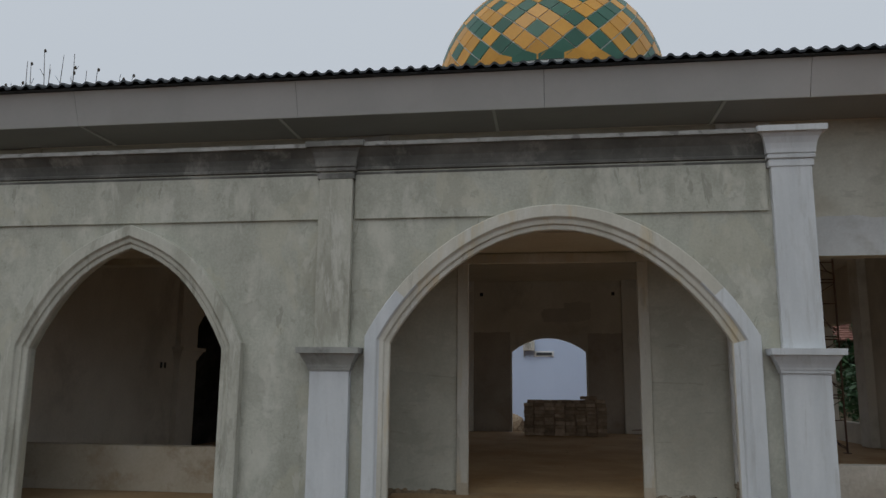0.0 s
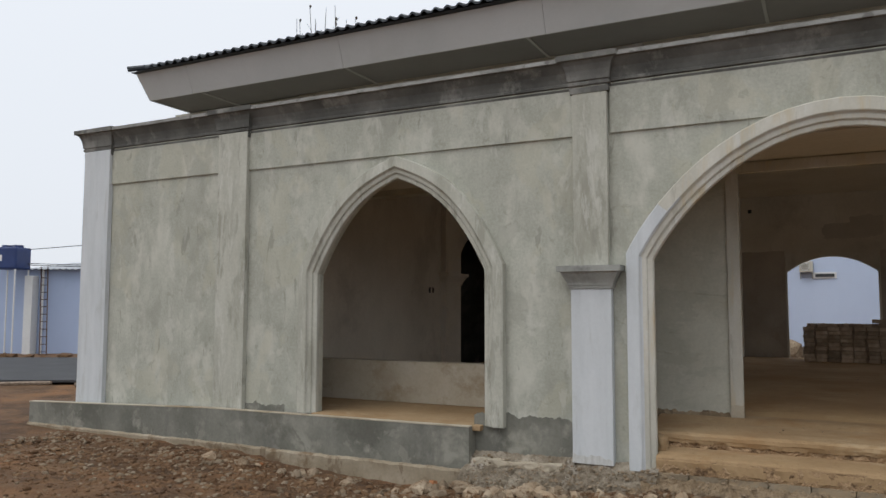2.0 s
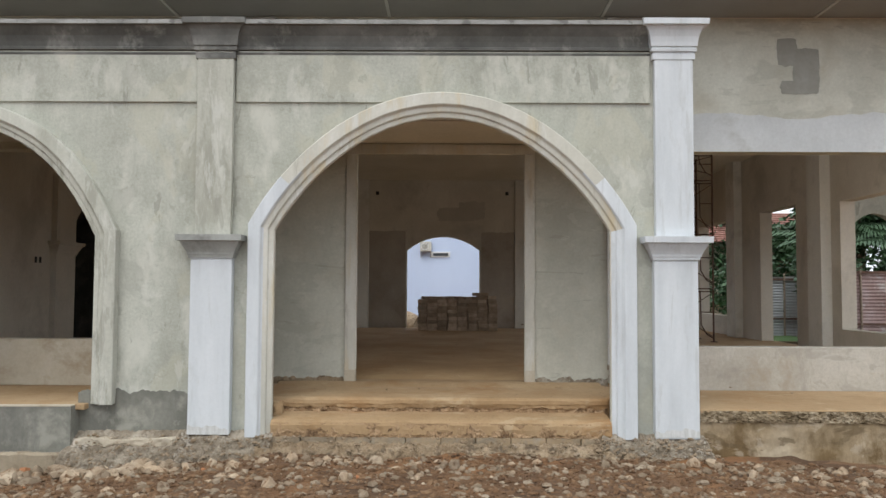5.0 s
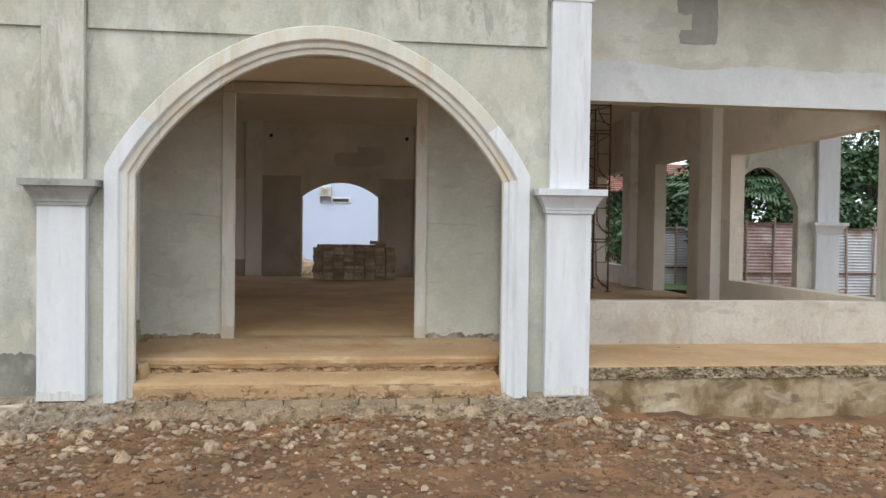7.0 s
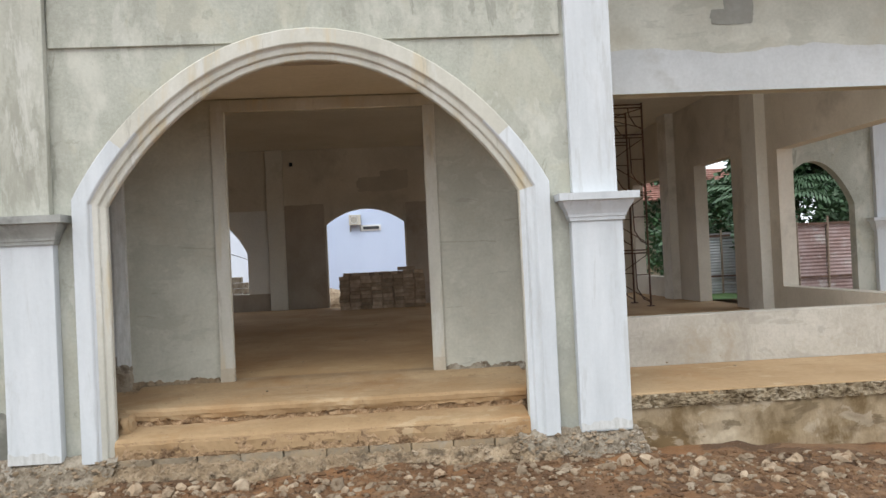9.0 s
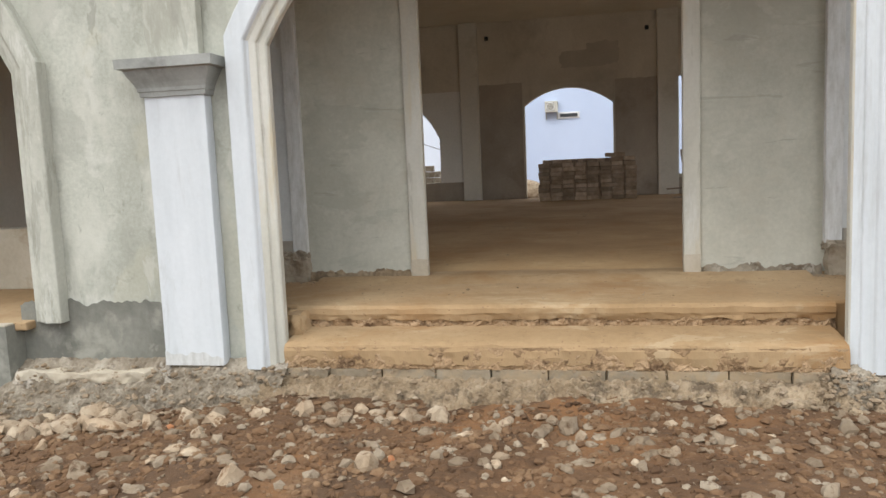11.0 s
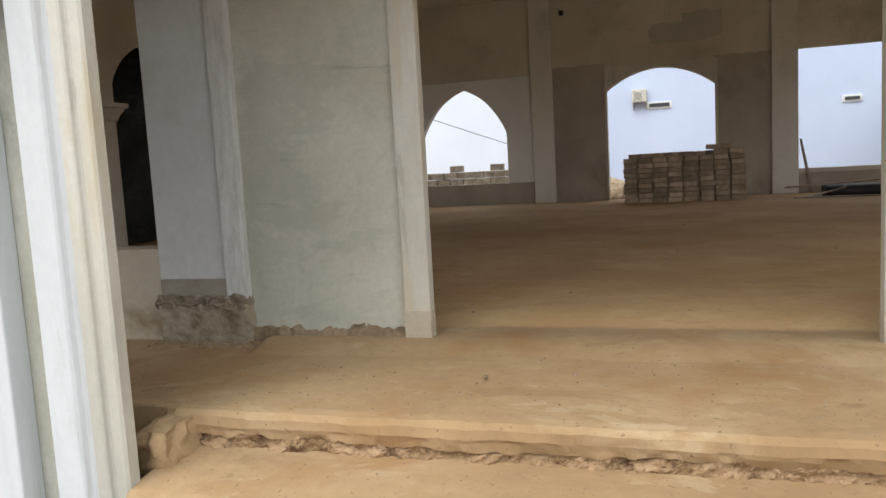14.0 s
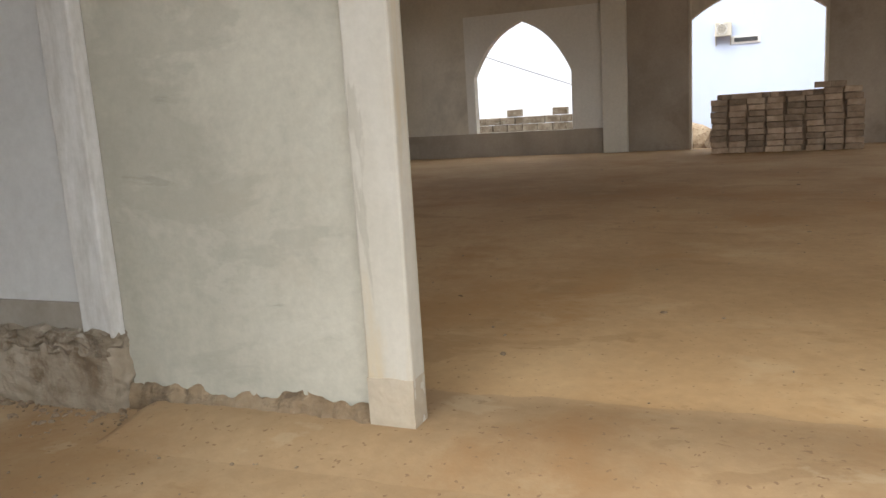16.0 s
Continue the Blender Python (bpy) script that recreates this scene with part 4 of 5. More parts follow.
side_wall("wall_right", 8.0, 8.3, "brownish cement side wall with a window bay and doorway")
for y0, y1, in ((6.75, 7.35), (11.5, 12.1)):
    bm = box(7.78, 8.0, y0, y1, FLOOR, 5.5, 0.01)
    structure("side_column", bm, HALL_COLUMN, "square cement column on the side wall", "column")
bm = bmesh.new()
box(-8.3, -8.0, 1.86, 7.35, 0.2, 5.5, 0, bm)
box(-8.3, -8.0, 9.9, 11.0, 0.2, 5.5, 0, bm)
# the gap from y 11 to 14.8 is unseen, added to let more light in
box(-8.3, -8.0, 11.0, 14.8, 0.2, 0.95, 0, bm)
box(-8.3, -8.0, 11.0, 14.8, 3.6, 5.5, 0, bm)
box(-8.3, -8.0, 14.8, 15.4, 0.2, 5.5, 0, bm)
box(-8.3, -8.0, 7.35, 9.9, 3.6, 5.5, 0, bm)
structure("wall_left", bm, HALL, "brownish cement side wall of the hall", "wall")
lc = thing("arcade_pier", "cement pier with a moulded impost carrying a side arch", "pier", kind="structure")
part("shaft", box(-8.0, -7.88, 6.50, 7.30, FLOOR, 5.09, 0.01), HALL, lc)
b = bmesh.new()
rows = []
for o, dz in IMPOST:
    rows.append([b.verts.new(c) for c in ((-8.0, 6.50 - o, 2.58 + dz), (-7.88 + o, 6.50 - o, 2.58 + dz), (-7.88 + o, 7.30 + o, 2.58 + dz), (-8.0, 7.30 + o, 2.58 + dz))])
for r0, r1 in zip(rows, rows[1:]):
    for j in range(4):
        b.faces.new((r0[j], r0[(j + 1) % 4], r1[(j + 1) % 4], r1[j]))
b.faces.new(rows[0][::-1]), b.faces.new(rows[-1])
part("impost", b, HALL, lc)
b = bmesh.new()
for i in range(14):
    a0, a1 = math.pi / 2 * i / 14, math.pi / 2 * (i + 1) / 14
    ya, yb = 8.62 - 1.27 * math.cos(a0), 8.62 - 1.27 * math.cos(a1)
    za, zb = 2.53 + 1.1 * math.sin(a0), 2.53 + 1.1 * math.sin(a1)
    for y, z, yy, zz in ((ya, za, yb, zb), (17.24 - yb, zb, 17.24 - ya, za)):
        v = [b.verts.new((x, q, w)) for x in (-8.29, -7.99) for q, w in ((y, z), (yy, zz), (yy, 3.62), (y, 3.62))]
        for f in ((0, 1, 2, 3), (7, 6, 5, 4), (0, 4, 5, 1)):
            b.faces.new([v[k] for k in f])
part("arch", b, HALL, lc)
sock = thing("wall_socket", "pair of small black socket holes in the plaster", "socket")
for dy in (0.0, 0.16):
    part("socket_hole", box(-8.0, -7.985, 5.90 + dy, 5.97 + dy, 2.12, 2.24, 0.005), BLACK, sock)
# closed box added behind the side arch, coloured dark so the opening reads black
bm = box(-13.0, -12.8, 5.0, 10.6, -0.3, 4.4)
structure("wall_side_passage", bm, PLASTER_DARK, "added dark wall that makes the side arch read black", "wall")
bm = box(-12.8, -8.3, 5.0, 10.6, 4.2, 4.4)
structure("passage_ceiling", bm, CEIL, "added slab that keeps light out of the side passage", "ceiling")
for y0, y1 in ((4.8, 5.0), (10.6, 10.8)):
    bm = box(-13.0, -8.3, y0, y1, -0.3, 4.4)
    structure("wall_passage_end", bm, PLASTER_DARK, "added dark end wall that keeps light out of the side passage", "wall")
bm = box(-8.0, 8.0, 1.90, 15.4, 5.10, 5.22)
structure("ceiling", bm, CEIL, "flat raw cement hall ceiling", "ceiling")
bm = box(-8.35, 8.35, 1.66, 15.6, 5.502, 5.513)
structure("roof_deck", bm, CEIL, "cement slab under the roof", "slab")

# ---- side porch on the right, seen through the open bay ----
bm = bmesh.new()
sp = round_curve(0.9, 1.1)
arch_cells(bm, 9.77, sp, 2.30, 4.42, 8.3, 8.52)
cell(bm, 8.3, 8.87, 8.3, 8.52, -0.3, -0.3, 4.42, 4.42)
cell(bm, 10.67, 11.7, 8.3, 8.52, -0.3, -0.3, 4.42, 4.42)
structure("wall_side_porch", bm, PLASTER, "cement side porch wall with a round arch", "wall")
pp = thing("pilaster", "white-primed pilaster of the side porch", "pilaster", kind="structure", group="facade pilasters")
part("lower_shaft", box(11.06, 11.64, 8.18, 8.3, -0.2, 1.86, 0.01), WHITE, pp)
b = bmesh.new()
capital(b, 11.06, 11.64, 8.18, 8.3, 2.13, IMPOST)
part("impost", b, WHITE, pp)
part("upper_shaft", box(11.09, 11.61, 8.20, 8.3, 2.13, 4.42, 0.01), WHITE, pp)
bm = box(8.3, 11.7, 1.66, 8.3, -0.5, 0.28)
structure("side_porch_floor", bm, DUST, "dusty cement floor of the side porch", "floor")

# ---- eaves, fascia and roof ----
XL, XR = -10.95, 12.2
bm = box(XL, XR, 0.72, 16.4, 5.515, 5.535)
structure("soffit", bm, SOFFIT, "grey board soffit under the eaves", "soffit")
bm = bmesh.new()
for i in range(8):
    x = XL + 1.2 + i * 3.0
    box(x, x + 0.04, 0.74, 1.69, 5.50, 5.516, 0, bm)
structure("soffit_joint_strip", bm, FASCIA, "thin cover strips over the soffit joints", "soffit")
edges = [XL, -9.9, -6.75, -3.45, -0.05, 3.3, 6.6, 9.8, XR]
fascia = thing("fascia", "grey fibre-cement fascia boards along the eaves", "fascia", kind="structure")
for x0, x1 in zip(edges, edges[1:]):
    b = bmesh.new()
    lean = 0.16 if x0 == XL else 0.0
    v = [b.verts.new(c) for c in ((x0 + 0.003, 0.70, 5.50), (x1 - 0.003, 0.70, 5.50), (x1 - 0.003, 0.52, 5.96), (x0 + 0.003 - lean, 0.52, 5.96),
                                  (x0 + 0.003, 0.73, 5.50), (x1 - 0.003, 0.73, 5.50), (x1 - 0.003, 0.55, 5.96), (x0 + 0.003 - lean, 0.55, 5.96))]
    for f in ((0, 1, 2, 3), (7, 6, 5, 4), (0, 4, 5, 1), (3, 2, 6, 7), (0, 3, 7, 4), (1, 5, 6, 2)):
        b.faces.new([v[k] for k in f])
    part("board", b, FASCIA, fascia)
b = bmesh.new()
v = [b.verts.new(c) for c in ((XL, 0.73, 5.50), (XL, 16.4, 5.50), (XL - 0.16, 16.4, 5.96), (XL - 0.16, 0.55, 5.96), (XL + 0.03, 0.73, 5.50), (XL + 0.03, 16.4, 5.50), (XL - 0.13, 16.4, 5.96), (XL - 0.13, 0.55, 5.96))]
for f in ((0, 1, 2, 3), (7, 6, 5, 4), (0, 4, 5, 1), (3, 2, 6, 7), (0, 3, 7, 4), (1, 5, 6, 2)):
    b.faces.new([v[k] for k in f])
part("board", b, FASCIA, fascia)

# wavy metal tiles: courses that step up the slope
roof = thing("roof", "dark wavy metal tile hip roof", "roof", kind="structure")
PITCH_X, RISE = 0.187, 0.30
rx0, rx1 = XL - 0.2, XR + 0.2
ry0 = 0.40


def wave(x):
    u = (x / PITCH_X) % 1.0
    return 0.045 * max(0.0, math.sin(math.pi * min(1.0, u / 0.62))) if u < 0.62 else 0.0


b = bmesh.new()
nx = int((rx1 - rx0) / PITCH_X * 8)
courses = 19
for c in range(courses):
    ya, yb = ry0 + c * 0.33, ry0 + (c + 1) * 0.33 + 0.02
    inset_a, inset_b = max(0.0, ya - ry0), max(0.0, yb - ry0)
    za, zb = 5.985 + (ya - ry0) * RISE + 0.022, 5.985 + (yb - ry0) * RISE
    lo, hi = rx0 + inset_b, rx1 - inset_b
    n = max(8, int((hi - lo) / PITCH_X * (8 if c < 3 else 4)))
    front, back, skirt = [], [], []
    for i in range(n + 1):
        x = lo + (hi - lo) * i / n
        w = wave(x)
        front.append(b.verts.new((x, ya, za + w)))
        back.append(b.verts.new((x, yb, zb + w)))
        skirt.append(b.verts.new((x, ya + 0.004, za + w - 0.03)))
    for i in range(n):
        b.faces.new((front[i], front[i + 1], back[i + 1], back[i]))
        b.faces.new((skirt[i], skirt[i + 1], front[i + 1], front[i]))
part("front_slope", b, ROOFING, roof)
b = bmesh.new()
ry1 = 16.8
mid = (ry0 + ry1) / 2
rz = 5.99 + (mid - ry0) * RISE
half = mid - ry0
v = [b.verts.new(c) for c in ((rx0, ry0 + 0.03, 5.97), (rx1, ry0 + 0.03, 5.97), (rx1, ry1, 5.97), (rx0, ry1, 5.97), (rx0 + half, mid, rz - 0.03), (rx1 - half, mid, rz - 0.03))]
for f in ((0, 3, 4), (1, 5, 2), (3, 2, 5, 4), (0, 1, 2, 3), (0, 4, 5, 1)):
    b.faces.new([v[k] for k in f])
part("hip_slopes", b, ROOFING, roof)
part("verge_cap", (lambda q: (tube(q, ((rx0 - 0.02, ry0 - 0.02, 6.02), (rx0 + 3.0, ry0 + 3.0, 6.03 + 3.0 * RISE)), 0.05, 8), q)[1])(bmesh.new()), ROOFING, roof)

# ---- dome: diamond panels over a white shell ----
DOME = Vector((0.08, 8.6, 8.70))
DR = 2.69
dome = thing("dome", "onion dome clad in green and orange diamond panels", "dome", pose(*DOME))
dome["kind"] = "structure"
lat0 = radians(-5)
N = 32
half_step = math.pi / N
lats = [lat0]
while lats[-1] < radians(84):
    lats.append(lats[-1] + half_step * 0.92 * max(0.16, math.cos(lats[-1])))


def on_dome(az, lat, r):
    return Vector((math.sin(az) * math.cos(lat), -math.cos(az) * math.cos(lat), math.sin(lat))) * r


b = bmesh.new()
prof = [(DR * math.cos(a), DR * math.sin(a)) for a in [lat0 - 0.05 + (math.pi / 2 - lat0 + 0.05) * i / 26 for i in range(27)]]
rings = [[b.verts.new((max(r, 0.004) * math.cos(2 * math.pi * k / 64), max(r, 0.004) * math.sin(2 * math.pi * k / 64), z)) for k in range(64)] for r, z in prof]
for r0, r1 in zip(rings, rings[1:]):
    for k in range(64):
        b.faces.new((r0[k], r0[(k + 1) % 64], r1[(k + 1) % 64], r1[k]))
part("shell", b, SEAM, dome, "white shell showing as seams", True)
b = bmesh.new()
for r0, z0, r1, z1 in ((2.58, -2.2, 2.58, -0.3), (2.58, -0.3, 2.5, -0.24)):
    lo = [b.verts.new((r0 * math.cos(2 * math.pi * k / 48), r0 * math.sin(2 * math.pi * k / 48), z0)) for k in range(48)]
    hi = [b.verts.new((r1 * math.cos(2 * math.pi * k / 48), r1 * math.sin(2 * math.pi * k / 48), z1)) for k in range(48)]
    for k in range(48):
        b.faces.new((lo[k], lo[(k + 1) % 48], hi[(k + 1) % 48], hi[k]))
part("drum", b, SEAM, dome, "pale drum carrying the dome")
rest = bmesh.new()
tiles = {}
for r in range(len(lats) - 1):
    for c in range(2 * N):
        if (c + r) % 2:
            continue
        p, q = (c + r) // 2, (r - c) // 2
        a4, b4 = p % 4, (q + 3) % 4
        gold = (a4 == 3 and b4 == 3) or not (a4 == 3 or b4 == 3 or (a4 == 1 and b4 == 1))
        az = c * half_step
        az = (az + math.pi) % (2 * math.pi) - math.pi
        low = lats[r - 1] if r else lats[0]
        top = lats[min(r + 1, len(lats) - 1)]
        g = 0.93
        m = lats[r]
        if r == 0:
            ring = [(-g * half_step, m + 0.004), (g * half_step, m + 0.004), (g * half_step, lats[0] + 0.05), (0, top), (-g * half_step, lats[0] + 0.05)]
            cl = 0.02
        else:
            ring = [(0, m - (m - low) * g), (g * half_step, m), (0, m + (top - m) * g), (-g * half_step, m)]
        if abs(az) < radians(86):
            key = (r, gold)
            if key not in tiles:
                bt = bmesh.new()
                vo = [bt.verts.new(on_dome(a, l, DR + 0.022)) for a, l in ring]
                vi = [bt.verts.new(on_dome(a, l, DR - 0.01)) for a, l in ring]
                bt.faces.new(vo)
                for k in range(len(ring)):
                    bt.faces.new((vo[k], vi[k], vi[(k + 1) % len(ring)], vo[(k + 1) % len(ring)]))
                tiles[key] = mesh_of("panel", bt, PANEL_GOLD if gold else PANEL_GREEN)
            ob = new("panel", tiles[key])
            ob.parent = dome
            ob.matrix_local = Matrix.Rotation(az, 4, "Z")
        else:
            f = rest.faces.new([rest.verts.new(on_dome(az + a, l, DR + 0.02)) for a, l in ring])
            f.material_index = 1 if gold else 0
tagged(part("far_panels", rest, [PANEL_GREEN, PANEL_GOLD], dome), kind="stuff")

# ---- things inside the hall ----
def sized_box(w, d, h, bev):
    return box(-w / 2, w / 2, -d / 2, d / 2, 0, h, bev, None, 1)


rng = random.Random(5)
stack = thing("brick_stack", "long knee-high stack of dusty clay pavers on the floor", "brick stack")
part("core", box(-0.70, 1.52, 14.02, 14.62, FLOOR, 1.28), BRICK, stack, "packed pavers inside the stack")
paver_meshes = [mesh_of("brick", sized_box(w, 0.2, 0.098, 0.010), BRICK) for w in (0.262, 0.274, 0.283)]
columns = [-0.82 + 0.303 * k for k in range(8)]
for ci, x in enumerate(columns):
    layers = (9, 9, 9, 9, 9, 9, 10, 9)[ci]
    lean, dx = rng.uniform(-0.010, 0.010), rng.uniform(-0.012, 0.012)
    for k in range(layers):
        ob = new("brick", paver_meshes[rng.randrange(3)])
        ob.parent = stack
        ob.matrix_local = pose(x + 0.15 + dx + lean * k * 0.5 + rng.uniform(-0.014, 0.014), 13.985 + rng.uniform(-0.025, 0.025), FLOOR + k * 0.1035, rng.uniform(-1, 1), rng.uniform(-2.4, 2.4), rng.uniform(-5, 5))
for k in range(22):
    ob = new("brick", paver_meshes[rng.randrange(3)])
    ob.parent = stack
    ob.matrix_local = pose(rng.uniform(-0.60, 1.45), rng.uniform(14.15, 14.50), 1.285, rng.uniform(-2, 2), rng.uniform(-3, 3), rng.uniform(-14, 14))
for k, (bx, bz) in enumerate(((0.98, 1.405), (1.18, 1.405), (1.40, 1.31))):
    ob = new("brick", paver_meshes[k % 3])
    ob.parent = stack
    ob.matrix_local = pose(bx, 14.12, bz, 0, 2, 12 * k - 10)


def plank(length, width, thick, at, label):
    p = part("plank", sized_box(length, width, thick, 0.004), WOOD)
    p.matrix_world = at
    return tagged(p, label, "plank", "timber beside the brick stack")


plank(2.2, 0.14, 0.03, pose(3.35, 13.55, FLOOR + 0.26, 0, -3, 4), "long weathered timber plank resting on black sheeting")
plank(1.1, 0.12, 0.03, pose(2.82, 13.62, FLOOR + 0.03, 0, -15, 8), "short weathered timber plank leaning on the sheeting")
plank(1.6, 0.10, 0.03, pose(3.2, 13.45, FLOOR, 0, 0, -6), "weathered timber plank lying on the floor")
bm = bmesh.new()
for i in range(5):
    tube(bm, [(3.0 + 0.12 * j, 13.75 + 0.09 * i + 0.03 * noise.noise(Vector((j, i, 0))), FLOOR + 0.11 + 0.02 * noise.noise(Vector((j * 0.7, i, 4)))) for j in range(18)], 0.11, 8)
tagged(part("black_sheeting", bm, BLACK, smooth=True), "folded black plastic sheeting lying on the floor", "plastic sheet")
bm = bmesh.new()
tube(bm, ((3.02, 15.30, FLOOR), (2.80, 15.36, 1.52)), 0.022, 6)
tube(bm, ((2.98, 15.25, FLOOR), (2.80, 15.36, 1.45)), 0.018, 6)
tagged(part("leaning_stake", bm, WOOD), "thin dark timber stakes leaning against the rear opening", "stake")

scaffold = thing("scaffold_frame", "rusty steel scaffold frames stacked two high beside the wall", "scaffold")
sx, sy = 6.60, 9.75
FEET = ((0, 0), (0, 1.2), (-1.7, 0), (-1.7, 1.2))
for px, py in FEET:
    b = bmesh.new()
    tube(b, ((sx + px, sy + py, FLOOR + 0.02), (sx + px, sy + py, 5.06)), 0.024, 8)
    part("post", b, STEEL, scaffold)
    part("base_plate", box(sx + px - 0.07, sx + px + 0.07, sy + py - 0.07, sy + py + 0.07, FLOOR, FLOOR + 0.02, 0.004), STEEL, scaffold)
for lvl in range(4):
    z0 = FLOOR + lvl * 1.33
    top = min(1.33, 5.05 - z0)
    for py in (0, 1.2):
        for zz in (top - 0.10, top - 0.03):
            b = bmesh.new()
            tube(b, ((sx, sy + py, z0 + zz), (sx - 1.7, sy + py, z0 + zz)), 0.016, 6)
            part("rung", b, STEEL, scaffold)
        b = bmesh.new()
        tube(b, ((sx - 0.02, sy + py, z0 + 0.10), (sx - 0.16, sy + py, z0 + 0.18), (sx - 0.30, sy + py, z0 + 0.42), (sx - 0.32, sy + py, z0 + top - 0.1)), 0.014, 6)
        part("bracket", b, STEEL, scaffold)
        b = bmesh.new()
        tube(b, ((sx, sy + py, z0 + top * 0.55), (sx - 0.32, sy + py, z0 + top * 0.55)), 0.012, 6)
        part("stub", b, STEEL, scaffold)
    for za, zb in ((0.12, top - 0.12), (top - 0.12, 0.12)):
        b = bmesh.new()
        tube(b, ((sx, sy, z0 + za), (sx - 1.7, sy, z0 + zb)), 0.011, 6)
        part("cross_brace", b, STEEL, scaffold)

# ---- behind the hall: pale blue house, block wall, wires ----
neighbour = thing("pale_house", "long bluish white rendered house behind the block wall", "house")
part("wall", box(-17.0, -3.9, 30.0, 38.0, -0.6, 7.6, 0.02), PALEWALL, neighbour)
part("roof", (lambda b: (prism(b, [(29.4, 7.6), (34.0, 9.6), (38.6, 7.6)], -17.5, -3.95), b)[1])(bmesh.new()), ROOFTILE, neighbour)
house = thing("blue_house", "large pale blue painted house behind the hall", "house")
part("wall", box(-3.6, 9.6, 29.0, 37.0, -0.6, 7.2, 0.02), BLUEWALL, house)
part("roof", (lambda b: (prism(b, [(28.4, 7.2), (33.0, 9.4), (37.6, 7.2)], -4.1, 10.1), b)[1])(bmesh.new()), ROOFTILE, house)
for x0, x1, z0, z1 in ((-0.76, 0.18, 3.13, 3.41), (6.17, 6.84, 2.88, 3.14)):
    w = part("window", box(x0, x1, 28.95, 29.0, z0, z1, 0.01), WHITEPAINT, house, "white-framed louvred slit window")
    part("louvre", box(x0 + 0.09, x1 - 0.09, 28.92, 28.953, z0 + 0.07, z1 - 0.07, 0.004), SLOT, w)
ac = thing("air_conditioner", "beige outdoor air-conditioning unit on a wall bracket", "air conditioner")
part("casing", box(-1.34, -0.78, 28.68, 28.98, 3.36, 3.84, 0.02), BEIGE, ac)
b = bmesh.new()
tube(b, [(-1.10 + 0.17 * math.cos(a), 28.672, 3.60 + 0.17 * math.sin(a)) for a in [i * math.pi / 9 for i in range(19)]], 0.012, 6)
part("fan_ring", b, WHITEPAINT, ac)
for k in range(7):
    part("grille_bar", box(-1.27, -0.93, 28.668, 28.68, 3.45 + 0.05 * k, 3.457 + 0.05 * k), SLOT, ac)
part("bracket", (lambda b: (prism(b, [(29.0, 3.36), (28.68, 3.36), (28.68, 3.33), (29.0, 3.05)], -1.32, -1.29), b)[1])(bmesh.new()), BEIGE, ac)
part("bracket", (lambda b: (prism(b, [(29.0, 3.36), (28.68, 3.36), (28.68, 3.33), (29.0, 3.05)], -0.83, -0.80), b)[1])(bmesh.new()), BEIGE, ac)

ac.matrix_world = pose(0.03, 0, 0.06)

blocks = thing("concrete_block_wall", "unfinished low wall of rough grey concrete blocks", "block wall")
bmeshes = [mesh_of("block", sized_box(0.40, 0.2, 0.19, 0.012), ROUGH_GREY) for _ in range(2)]
for row in range(8):
    for i in range(9):
        if row >= 7 and i not in (0, 1, 4, 7):
            continue
        ob = new("block", bmeshes[i % 2])
        ob.parent = blocks
        ob.matrix_local = pose(-8.0 + 0.42 * i + (0.2 if row % 2 else 0.0), 20.0 + rng.uniform(-0.02, 0.02), -0.25 + 0.2 * row, 0, rng.uniform(-1, 1), rng.uniform(-2, 2))
for i, (bx, bz) in enumerate(((-7.75, 1.36), (-7.5, 1.36), (-7.7, 1.55))):
    ob = new("block", bmeshes[0])
    ob.parent = blocks
    ob.matrix_local = pose(bx, 20.0, bz, 0, 0, 25 * i)


def stone_mesh(name, size, seed, mat, sub=2, squash=0.62):
    b = bmesh.new()
    bmesh.ops.create_icosphere(b, subdivisions=sub, radius=1.0)
    for v in b.verts:
        q = v.co * 0.9 + Vector((seed * 7.3, seed * 3.1, seed))
        k = 1 + 0.5 * noise.noise(q) + 0.3 * noise.noise(q * 2.4)
        c = v.co * k
        for n in (Vector((0.8, 0.3, 0.5)), Vector((-0.6, 0.7, 0.3)), Vector((0.1, -0.9, 0.45)), Vector((0.2, 0.2, -0.9))):
            n = (n + Vector((0.3 * math.sin(seed * 5), 0.3 * math.cos(seed * 3), 0))).normalized()
            d = c.dot(n)
            if d > 0.72:
                c -= n * (d - 0.72) * 0.85
        v.co = Vector((c.x, c.y * 0.8, c.z * squash)) * size
    return mesh_of(name, b, mat)


rub = [stone_mesh("rubble_stone", 1.0, 40 + i, STONE) for i in range(3)]
for i, (rx, ry, rs) in enumerate(((-1.75, 22.0, 0.75), (-1.1, 22.6, 0.5), (-2.4, 22.3, 0.6))):
    ob = tagged(new("boulder", rub[i]), "grey boulder on the ground behind the hall", "boulder", "boulders behind the hall")
    ob.matrix_world = pose(rx, ry, -0.05 + 0.25 * rs, 0, 0, 50 * i) @ Matrix.Diagonal((rs, rs, rs * 1.2, 1))

bm = bmesh.new()
tube(bm, [(-18 + 14.4 * k / 14, 25 + 3.95 * k / 14, 7.2 - 6.1 * k / 14 - 0.2 * math.sin(math.pi * k / 14)) for k in range(15)], 0.014, 5)
wire = thing("overhead_wires", "thin black overhead wire slung to the blue house", "wire")
part("cable", bm, BLACK, wire)
b = bmesh.new()
tube(b, ((-18, 25, -0.3), (-18, 25, 7.4)), [0.09, 0.06], 8)
part("pole", b, WOOD, wire, "timber pole carrying the wire")

